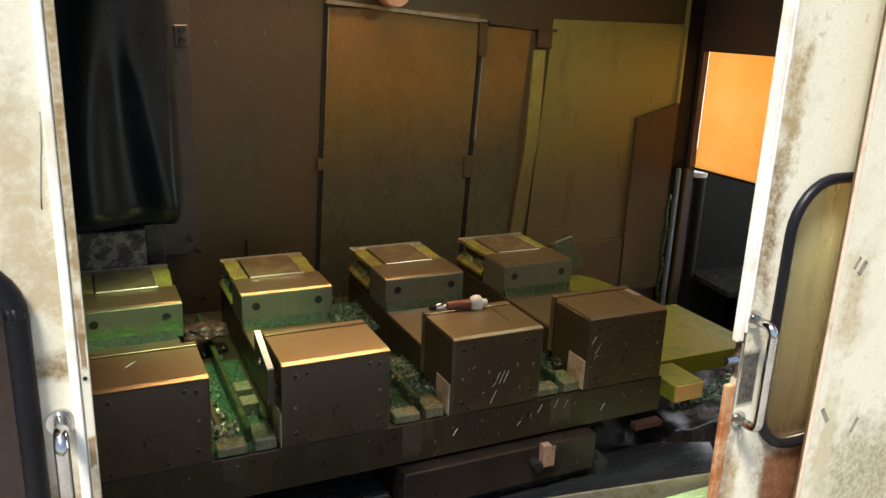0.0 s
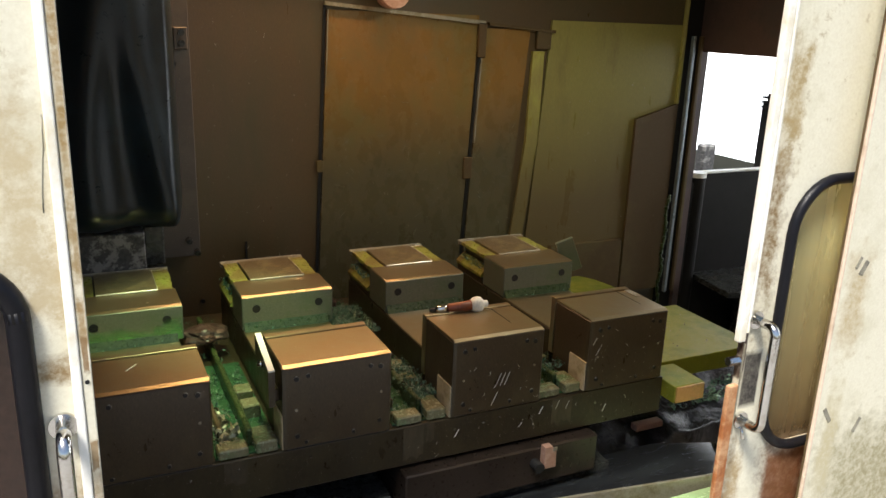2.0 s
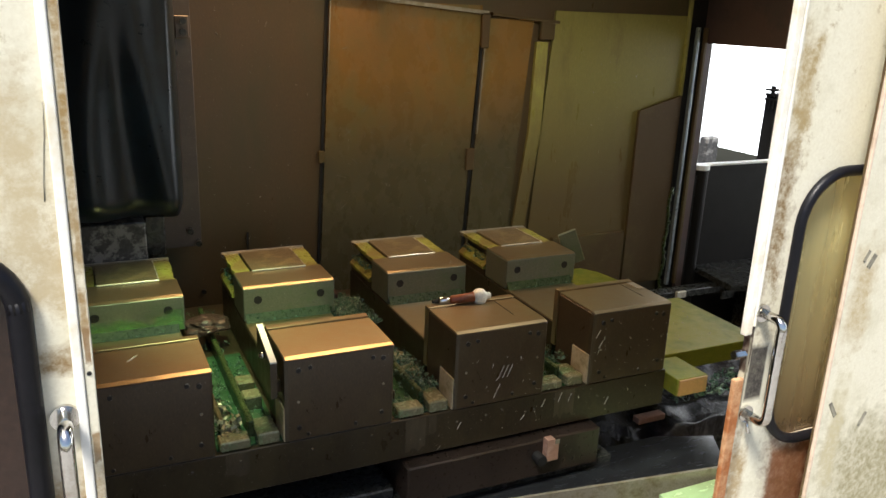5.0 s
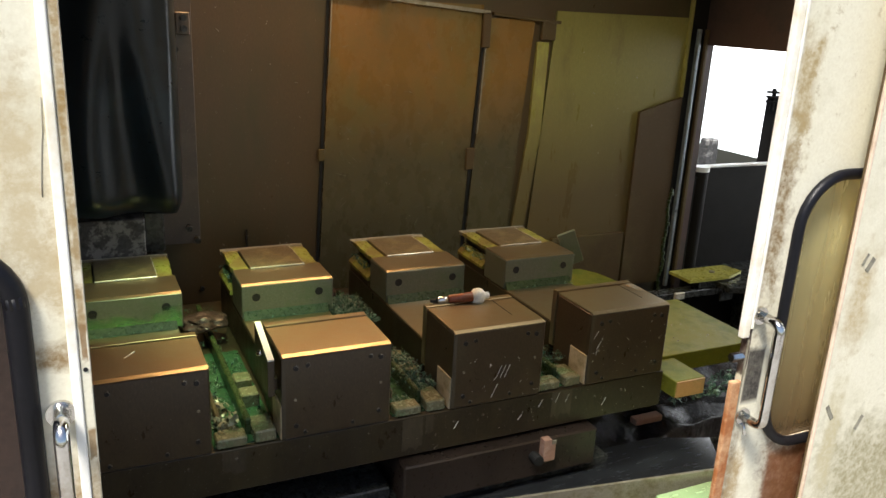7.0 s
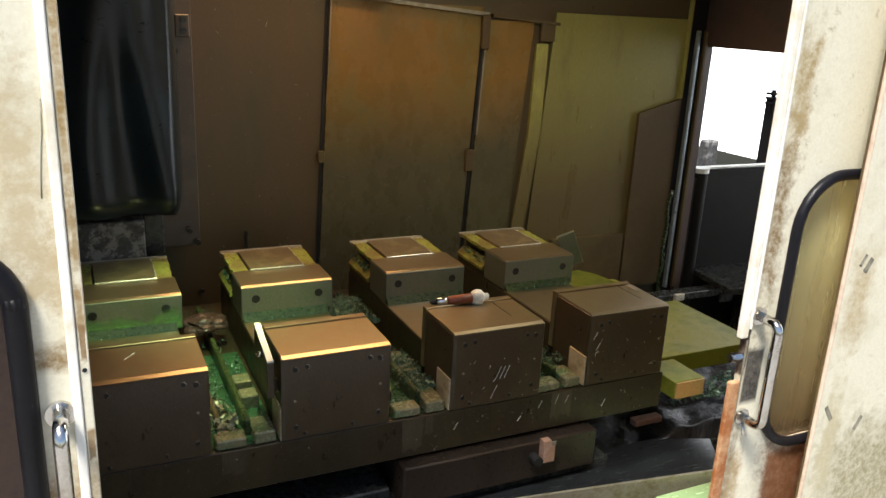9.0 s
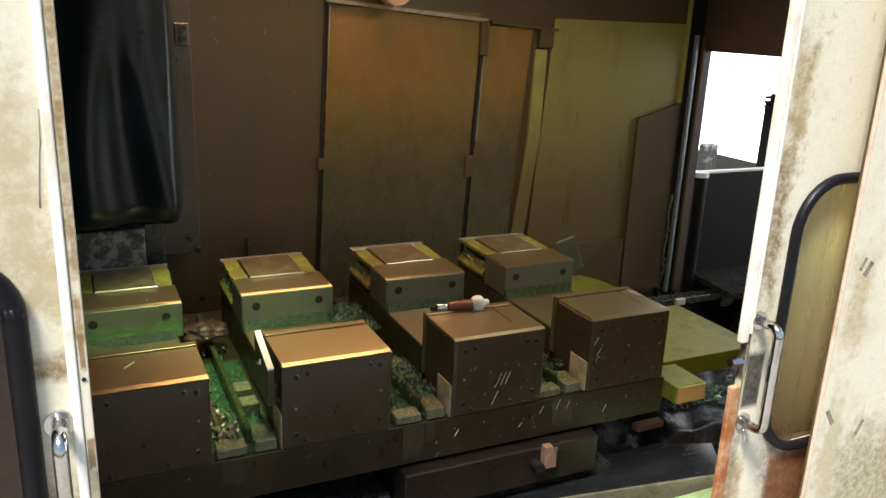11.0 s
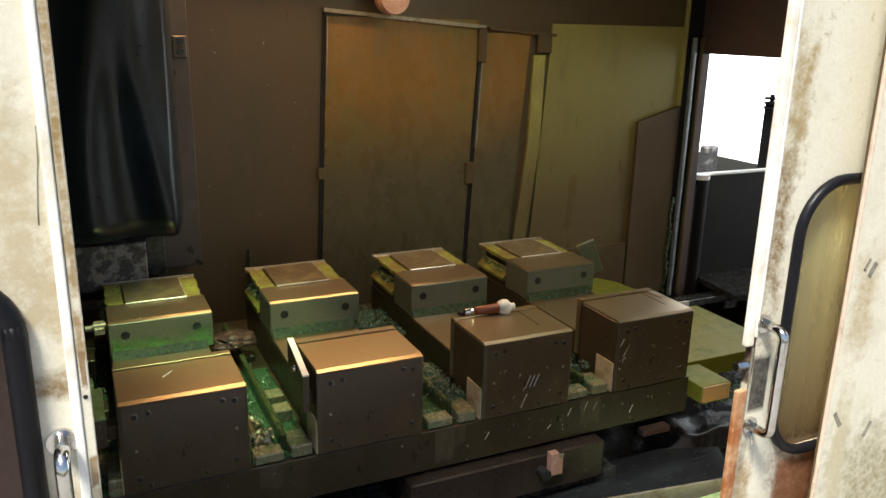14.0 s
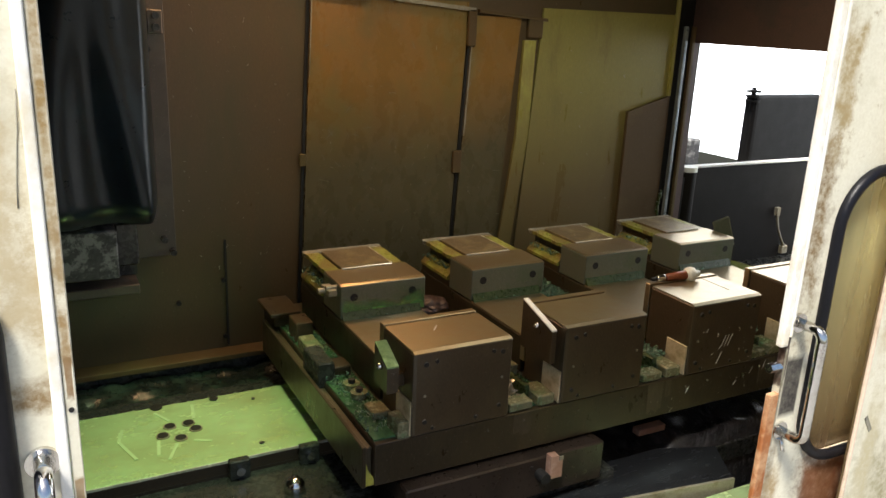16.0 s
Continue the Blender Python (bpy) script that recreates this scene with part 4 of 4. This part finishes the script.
def vise():
    v = thing("machine_vise", None, None, "oily dark steel machine vise bolted to the table", "vise", "vises on the table", at=pose(0, 0, 0))
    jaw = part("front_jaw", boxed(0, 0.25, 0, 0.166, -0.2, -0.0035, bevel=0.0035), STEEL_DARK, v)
    part("jaw_top", prism(bmesh.new(), [(0.0005, -0.0034), (0.0125, 0.0), (0.1645, 0.0), (0.1645, -0.0034)], "x", 0.0015, 0.2485), STEEL_TOP, jaw, "ground oily jaw top with warm sheen in its colour")
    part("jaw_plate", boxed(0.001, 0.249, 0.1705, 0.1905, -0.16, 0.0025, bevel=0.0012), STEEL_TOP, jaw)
    for x, z, r in ((0.03, -0.03, 0.0065), (0.056, -0.026, 0.0055), (0.2, -0.026, 0.0055), (0.224, -0.03, 0.0065), (0.225, -0.095, 0.003), (0.028, -0.105, 0.003),
                    (0.03, -0.168, 0.006), (0.05, -0.186, 0.0045), (0.16, -0.182, 0.0045), (0.222, -0.165, 0.0055)):
        part("screw", cyl(bmesh.new(), (x, -0.001, z), r, 0.003, "y", 14), SCREW_STEEL if r > 0.004 else STEEL_WORN, jaw)
        if r > 0.004:
            # set off centre so the bare rim forms a fixed glint on one side
            part("socket", cyl(bmesh.new(), (x - 0.001, -0.0022, z - 0.0005), r * 0.86, 0.002, "y", 12), HOLE, jaw)
    part("edge_land", prism(bmesh.new(), [(-0.0012, 0.0), (0.0065, -0.0012), (0.0065, 0.0), (0.0, 0.004)], "z", -0.198, -0.004), DRIP, jaw, "lighter ground corner")
    part("edge_land", boxed(-0.0012, -0.0002, 0.0042, 0.016, -0.198, -0.005), DRIP, jaw)
    part("key_block", boxed(-0.004, 0.0, 0.005, 0.08, -0.2, -0.118, bevel=0.001), KEY_STEEL, v, "bright worn key block")
    part("bed", boxed(0.006, 0.244, 0.191, 0.8, -0.2, -0.1, bevel=0.002), BASE_STEEL, v)
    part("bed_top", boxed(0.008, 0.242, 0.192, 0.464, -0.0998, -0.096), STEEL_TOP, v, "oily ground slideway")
    part("coolant_line", prism(bmesh.new(), [(0.45, -0.0958), (0.4645, -0.0958), (0.4645, -0.074)], "x", 0.01, 0.24), COOLANT, v, "green coolant line")
    rear = part("rear_jaw", boxed(0, 0.25, 0.465, 0.6, -0.0957, -0.0035, bevel=0.002), REAR_STEEL, v)
    part("jaw_top", prism(bmesh.new(), [(0.4655, -0.0034), (0.4755, 0.0), (0.5985, 0.0), (0.5985, -0.0034)], "x", 0.0015, 0.2485), STEEL_TOP, rear, "ground oily jaw top with warm sheen in its colour")
    for x in (0.038, 0.21):
        part("bolt_hole", cyl(bmesh.new(), (x, 0.4655, -0.037), 0.011, 0.003, "y", 18), HOLE, rear)
    part("slide", boxed(0.028, 0.244, 0.601, 0.79, -0.0997, -0.012, bevel=0.002), STEEL_DARK, rear)
    part("slide_rail", prism(bmesh.new(), [(-0.006, -0.075), (0.0275, -0.075), (0.0275, -0.042), (0.018, -0.042), (-0.006, -0.066)], "y", 0.605, 0.785), SIDE_OLIVE, rear, "wet yellow sloping rail")
    part("slide_step", boxed(0.0, 0.0275, 0.604, 0.79, -0.0995, -0.0755, bevel=0.002), STEEL_DARK, rear)
    part("back_lip", boxed(0.0, 0.25, 0.776, 0.792, -0.012, 0.001, bevel=0.002), STEEL_WORN, rear)
    part("lip_edge", boxed(0.0, 0.25, 0.7925, 0.7945, -0.002, 0.002), BRIGHT_LINE, rear)
    part("side_strip", ragged_strip(0.004, 0.046, 0.601, 0.775, -0.0118, -0.001), SIDE_OLIVE, rear, "yellow oily strip with a ragged edge")
    part("side_strip", ragged_strip(0.246, 0.206, 0.601, 0.775, -0.0118, -0.001), SIDE_OLIVE, rear)
    rear.location.x = 0.006
    ins = part("jaw_insert", boxed(0.05, 0.202, 0.592, 0.765, -0.0115, 0.005, bevel=0.0015), INSERT, rear, "textured brown jaw insert")
    part("bright_edge", boxed(0.05, 0.202, 0.5885, 0.5918, 0.001, 0.0055, bevel=0.001), BRIGHT_LINE, ins)
    part("bright_edge", boxed(0.2022, 0.2042, 0.592, 0.765, 0.001, 0.0055, bevel=0.0006), BRIGHT_LINE, ins)
    return v


def stop_plate(v, x0, x1, front, back, skin, label):
    """A stop plate whose bright edge rises from front to back (y, z), on a bracket at the vise's side."""
    (y0, z0), (y1, z1) = front, back
    s = part("stop_plate", prism(bmesh.new(), [(y0, -0.1), (y1, -0.1), (y1, z1 - 0.004), (y0, z0 - 0.004)], "x", x0, x1), STEEL_DARK, v)
    part("stop_edge", prism(bmesh.new(), [(y0, z0 - 0.0038), (y1, z1 - 0.0038), (y1, z1), (y0, z0)], "x", x0, x1), skin, s, label)
    part("bracket", boxed(x1 + 0.0002, -0.0005, y0 + 0.015, y1 - 0.015, -0.095, -0.065, bevel=0.002), STEEL_DARK, s)
    part("bolt", lathe([(x0 - 0.012, 0.003), (x0 - 0.01, 0.006), (x0 - 0.004, 0.008), (x0, 0.008)], "x", 14), CHROME, s).location = (0, 0.55 * y0 + 0.45 * y1, 0.55 * z0 + 0.45 * z1 - 0.024)


VISE_X = (-0.4, 0.0, 0.408, 0.798)
first = vise()
first.matrix_world = pose(VISE_X[0], 0, 0)
VISES = [first] + [copy_thing(first, pose(x, 0, 0)) for x in VISE_X[1:]]
TABLE_THINGS += VISES
# the green light falling on this edge is in its colour
stop_plate(VISES[0], -0.05, -0.022, (0.03, -0.037), (0.1, -0.003), GREEN_WET_LIT, "sloping edge coloured as if green-lit")
# white here replaces direct light reflected by a steel edge
stop_plate(VISES[1], -0.026, -0.012, (0.022, -0.013), (0.152, 0.025), STRIP_WHITE, "edge painted white for the light it reflects")
for _dx, _dy, _dz in ((-0.012, 0.49, -0.012), (-0.03, 0.5, -0.02)):
    part("clamp_bolt", cyl(bmesh.new(), (_dx, _dy, _dz), 0.008, 0.03, "x", 12), STEEL_WORN, VISES[0])
part("clamp_arm", boxed(-0.026, -0.001, 0.47, 0.53, -0.03, -0.012, bevel=0.002), STEEL_WORN, VISES[0])
for _v, _x in ((VISES[2], 0.185), (VISES[3], 0.2)):
    part("top_slot", boxed(_x, _x + 0.0022, 0.06, 0.165, -0.0005, 0.0004), HOLE, _v, "dark open slot")
# raised pale strip that paints a shine on the jaw top
part("shine_strip", boxed(0.225, 0.247, 0.11, 0.165, 0.0002, 0.0014), STEEL_WORN, VISES[3], "thin bright strip painted as a shine")

# blocks and bars in the gaps between the vises
for _x in VISE_X[1:]:
    part("gap_block", boxed(_x - 0.06, _x - 0.012, 0.008, 0.085, -0.2, -0.172, bevel=0.003), GAP_STEEL, table, "worn grey spacer block")
    part("gap_block", boxed(_x - 0.14, _x - 0.075, 0.008, 0.05, -0.2, -0.178, bevel=0.003), GAP_STEEL, table)
    part("gap_bar", boxed(_x - 0.072, _x - 0.058, 0.05, 0.78, -0.2, -0.16, bevel=0.003), COOLANT, table, "coolant-green bar in the gap")
    part("gap_bar", boxed(_x - 0.128, _x - 0.116, 0.09, 0.78, -0.2, -0.17, bevel=0.003), STEEL_DARK, table)
    for _y in (0.17, 0.25):
        part("gap_plate", boxed(_x - 0.056, _x - 0.014, _y, _y + 0.045, -0.2, -0.165, bevel=0.003), GAP_STEEL, table)

    part("puddle", boxed(_x - 0.145, _x - 0.004, 0.02, 0.5 if _x == 0.0 else 0.86, -0.2018, -0.1985), PUDDLE, table, "green coolant standing in the gap")
part("puddle", boxed(-0.482, -0.402, 0.02, 0.86, -0.2018, -0.1985), PUDDLE, table)
part("coolant_film", boxed(0.012, 0.252, 0.4628, 0.464, -0.092, -0.035), SHEEN, VISES[0], "green coolant film with a painted gleam")
for _k in range(9):
    part("dark_streak", boxed(0.07 + 0.018 * _k, 0.09 + 0.018 * _k, 0.4618, 0.4627, -0.083 + 0.0012 * (_k % 3), -0.079 + 0.002 * (_k % 2)), HOLE, VISES[0], "dark broken line")
part("bright_flake", prism(bmesh.new(), [(0.095, 0.1), (0.098, 0.1), (0.118, 0.125), (0.115, 0.126)], "z", 0.0002, 0.0012), CHALK, VISES[0], "pale stray chip")
for _v in VISES[1:]:
    part("coolant_film", boxed(0.01, 0.248, 0.4636, 0.4642, -0.092, -0.08), COOLANT, _v)


def lump(name, at, size, seed, label):
    bm = bmesh.new()
    bmesh.ops.create_icosphere(bm, subdivisions=4, radius=1.0)
    for v in bm.verts:
        k = 1 + 0.35 * noise.noise(v.co * 1.5 + Vector((seed, 0, 0))) + 0.1 * noise.noise(v.co * 4 + Vector((seed, 3, 0)))
        v.co = Vector((v.co.x * size[0], v.co.y * size[1], max(-0.3, v.co.z) * size[2])) * k
    ob = thing(name, bm, SLUDGE, label, "sludge", at=pose(*at))
    TABLE_THINGS.append(ob)


lump("chip_sludge", (-0.08, 0.57, -0.135), (0.062, 0.045, 0.026), 1, "brown lump of matted chips between two vises")
lump("chip_sludge", (0.32, 0.74, -0.16), (0.03, 0.035, 0.03), 4, "dark lump of matted chips between two vises")

# tilted plate on the last vise
tilted = thing("loose_plate", None, None, "small grey steel plate leaning on the end of a vise jaw", "plate")
part("plate", boxed(-0.03, 0.0285, -0.006, 0.006, -0.06, 0.06, bevel=0.0015), REAR_STEEL, tilted)
part("ground_edge", boxed(0.0287, 0.0305, -0.006, 0.006, -0.058, 0.058), STEEL_WORN, tilted, "bright ground edge")
tilted.matrix_world = pose(1.104, 0.562, -0.016, 0, -24, 0) @ pose(0, 0, 0, 0, 0, -18)
TABLE_THINGS.append(tilted)

# brush lying behind the third front jaw
tool = thing("hand_brush", None, None, "small brush with orange-brown grip and white end", "brush", at=pose(0, 0, 0))
part("grip", lathe([(-0.035, 0.008), (-0.03, 0.011), (0.0, 0.012), (0.03, 0.0135), (0.035, 0.011)]), RED_WOOD, tool, "orange-brown grip")
part("end_cap", lathe([(0.028, 0.008), (0.031, 0.016), (0.038, 0.0205), (0.048, 0.0215), (0.057, 0.019), (0.063, 0.011), (0.067, 0.009), (0.074, 0.009), (0.076, 0.006)]), WHITE_PLASTIC, tool, "white plastic end")
part("ferrule", lathe([(-0.065, 0.007), (-0.06, 0.0095), (-0.04, 0.0095), (-0.034, 0.008)]), CHROME, tool, "bright metal ferrule")
part("tip", lathe([(-0.082, 0.003), (-0.078, 0.005), (-0.066, 0.006)]), HOLE, tool)
tool.matrix_world = pose(0.509, 0.178, 0.0126, 0, -3, -9)
TABLE_THINGS.append(tool)

# marks on the jaw and the table front
def mark(parent, x, z, dx, dz, w=0.0016):
    d = Vector((dx, dz)).normalized()
    n = Vector((-d.y, d.x)) * w / 2
    part("crayon_mark", prism(bmesh.new(), [(x + n.x, z + n.y), (x - n.x, z - n.y), (x + dx - n.x, z + dz - n.y), (x + dx + n.x, z + dz + n.y)], "y", -0.0006, 0.0), CHALK, parent, "white crayon stroke")
for _x in (0.118, 0.13, 0.142):
    mark(VISES[2], _x, -0.135, 0.014, 0.032)
mark(VISES[2], 0.108, -0.185, 0.016, 0.034)
mark(VISES[2], 0.112, -0.14, 0.01, 0.012)
for _x, _z in ((0.01, -0.07), (0.022, -0.1)):
    mark(VISES[3], _x, _z, 0.012, 0.02)
for _x, _z, _l in ((0.66, -0.24, 0.02), (0.71, -0.235, 0.025), (0.74, -0.24, 0.022), (0.42, -0.255, 0.018), (0.86, -0.27, 0.02), (0.6, -0.265, 0.012)):
    bm = prism(bmesh.new(), [(_x, _z), (_x + 0.0016, _z), (_x + 0.0116, _z + _l), (_x + 0.01, _z + _l)], "y", 0.003, 0.0039)
    part("crayon_mark", bm, CHALK, table, "white crayon stroke")
for _x, _z in ((0.42, -0.235), (0.5, -0.232), (0.545, -0.225), (0.64, -0.243), (0.70, -0.225), (0.835, -0.24), (0.92, -0.235), (0.2, -0.225), (0.06, -0.23), (-0.1, -0.225), (-0.2, -0.23)):
    part("screw", cyl(bmesh.new(), (_x, 0.003, _z), 0.003, 0.004, "y", 10), SCREW_STEEL, table)

# ================= chips =================


def chips(name, count, spread, seed, label, material=CHIPS):
    """Curled turnings as thin ribbons; spread(rng) gives a place and a size."""
    rng = random.Random(seed)
    verts, faces = [], []
    for _ in range(count):
        c, size = spread(rng)
        turn = Euler((rng.uniform(0, 6.3), rng.uniform(0, 6.3), rng.uniform(0, 6.3))).to_matrix()
        n, r, pitch, w = rng.randint(5, 12), size * rng.uniform(0.25, 0.6), size * rng.uniform(0.05, 0.3), size * rng.uniform(0.12, 0.3)
        base = len(verts)
        for k in range(n):
            a = k * 0.75
            for side in (0, w):
                p = turn @ Vector((r * math.cos(a), r * math.sin(a), pitch * a / 3 + side))
                verts.append((c[0] + p.x, c[1] + p.y, max(c[2] + p.z, c[3])))
        for k in range(n - 1):
            faces.append((base + 2 * k, base + 2 * k + 1, base + 2 * k + 3, base + 2 * k + 2))
    me = bpy.data.meshes.new(name)
    me.from_pydata(verts, [], faces)
    me.materials.append(material)
    ob = tagged(new(name, me), label, "metal chips", kind="stuff")
    TABLE_THINGS.append(ob)
    return ob


def in_gap(x0, x1, y0, y1, z, size):
    def spread(rng):
        h = abs(rng.gauss(0, 0.4))
        return (rng.uniform(x0, x1), rng.uniform(y0, y1), z + 0.012 * h, z), size * rng.uniform(0.5, 1.3)
    return spread


LABEL = "curled steel chips wet with green coolant in a gap"
for _i, _x in enumerate(VISE_X[1:]):
    chips("metal_chips", 520, in_gap(_x - 0.14, _x - 0.01, 0.05, 0.45, -0.194, 0.0085), 10 + _i, LABEL)
    chips("metal_chips", (60, 900, 900)[_i], in_gap(_x - 0.135, _x - 0.02, 0.45, 0.8, -0.178, 0.01), 20 + _i, LABEL)
chips("metal_chips", 70, in_gap(-0.142, -0.095, 0.04, 0.2, -0.185, 0.024), 34, "tangle of bright steel turnings at the end of a gap", STEEL_WORN)
chips("metal_chips", 1300, in_gap(0.262, 0.39, 0.44, 0.66, -0.14, 0.009), 31, "heap of curled green-wet chips beside a vise jaw")
chips("metal_chips", 700, in_gap(0.335, 0.404, 0.07, 0.3, -0.17, 0.009), 32, LABEL)
chips("metal_chips", 260, in_gap(0.72, 0.795, 0.09, 0.26, -0.166, 0.008), 35, LABEL)
chips("metal_chips", 520, in_gap(-0.482, -0.41, 0.05, 0.7, -0.195, 0.009), 33, LABEL)
for _i, _x in enumerate(VISE_X):
    chips("metal_chips", 60, in_gap(_x + 0.003, _x + 0.027, 0.62, 0.78, -0.05, 0.014), 40 + _i, "pale chips caught along the slide of a vise")
    chips("metal_chips", 26, in_gap(_x + 0.01, _x + 0.24, 0.44, 0.462, -0.095, 0.008), 50 + _i, "small green-wet chips along a rear jaw")
    chips("metal_chips", 6, in_gap(_x + 0.01, _x + 0.24, 0.47, 0.78, 0.001, 0.006), 60 + _i, "few small bright chips lying on a jaw", STEEL_WORN)
chips("metal_chips", 160, in_gap(1.1, 1.5, -0.02, 0.08, -0.3, 0.02), 70, "green-wet chips under the table end")
chips("metal_chips", 40, in_gap(1.08, 1.45, 0.1, 0.7, -0.204, 0.006), 71, "few small chips on the oily end plate", STEEL_WORN)

def stuck(name, x0, x1, z0, z1, y, count, seed, label, moving=False):
    """Tiny flakes and hair-thin turnings stuck by oil to an upright sheet."""
    rng = random.Random(seed)
    verts, faces = [], []
    for _ in range(count):
        x, z = rng.uniform(x0, x1), z0 + (z1 - z0) * rng.random() ** 1.2
        size, bend = rng.choice((0.002, 0.003, 0.004, 0.012)) * rng.uniform(0.6, 1.3), rng.uniform(-0.8, 0.8)
        a, w = rng.uniform(0, 6.3), 0.0009
        base = len(verts)
        for k in range(4):
            verts.append((x, y - 0.0015 * (k % 2), z))
            verts.append((x + w, y - 0.002, z + w))
            x, z, a = x + size / 3 * math.cos(a), z + size / 3 * math.sin(a), a + bend
        faces += [(base + 2 * k, base + 2 * k + 1, base + 2 * k + 3, base + 2 * k + 2) for k in range(3)]
    me = bpy.data.meshes.new(name)
    me.from_pydata(verts, [], faces)
    me.materials.append(BRIGHT_LINE)
    ob = tagged(new(name, me), label, "metal chips", kind="stuff")
    if moving:
        TABLE_THINGS.append(ob)


stuck("bright_flecks", 0.42, 0.9, -0.1, 0.7, 0.99, 130, 81, "tiny bright flakes stuck to an oily panel")
stuck("bright_flecks", 0.98, 1.08, -0.1, 0.6, 0.99, 25, 82, "tiny bright flakes stuck to an oily panel")
stuck("bright_flecks", 1.28, 1.8, -0.1, 0.6, 0.988, 40, 83, "tiny bright flakes stuck to an olive panel")
stuck("bright_flecks", -0.1, 0.34, -0.1, 0.7, 1.0, 40, 84, "tiny bright flakes stuck to the back wall")

# flecks on the moving fronts stand for glints on wet drops
stuck("bright_flecks", 0.8, 1.045, -0.19, -0.01, -0.0002, 34, 85, "tiny bright flecks drawn as glints on a vise front", True)
stuck("bright_flecks", 0.42, 0.655, -0.19, -0.05, -0.0002, 16, 86, "tiny bright flecks drawn as glints on a vise front", True)
stuck("bright_flecks", 0.25, 1.05, -0.3, -0.21, 0.0036, 26, 87, "tiny bright flecks drawn as glints on the table front", True)

# ================= what moves =================


def motions():
    table_rows = [(0, 0), (7, 0), (13.0, 0), (13.72, 0), (14.0, 0.069), (14.5, 0.218), (15.0, 0.367), (15.5, 0.53), (16.0, 0.703)]
    for ob in TABLE_THINGS:
        home = ob.matrix_basis.copy()
        walk(ob, [(t, Matrix.Translation((s, 0, 0)) @ home) for t, s in table_rows])
    lift = ((0, 0), (0.2, 0.07), (0.4, 0.152), (0.6, 0.238), (0.8, 0.313), (1.0, 0.40), (1.2, 0.5), (1.4, 0.53), (1.7, 0.53), (16, 0.53))
    walk(shutter, [(t, pose(0, 0, z)) for t, z in lift])
    walk(loader_arm, [(t, pose(x, 0, 0)) for t, x in ((0, 0.7), (1.9, 0.7), (2.5, 0.35), (3.1, 0.02), (3.4, 0), (16, 0))])
    slide = ((0, 3.0), (5.6, 3.0), (6.3, 2.45), (6.6, 2.26), (7.0, 2.03), (7.3, 1.94), (7.6, 1.86), (8.0, 1.75), (8.5, 1.67), (9.0, 1.44), (9.5, 1.28), (10.0, 1.25), (16, 1.25))
    walk(work_plate, [(t, pose(x, 0.86, -0.339)) for t, x in slide])


motions()
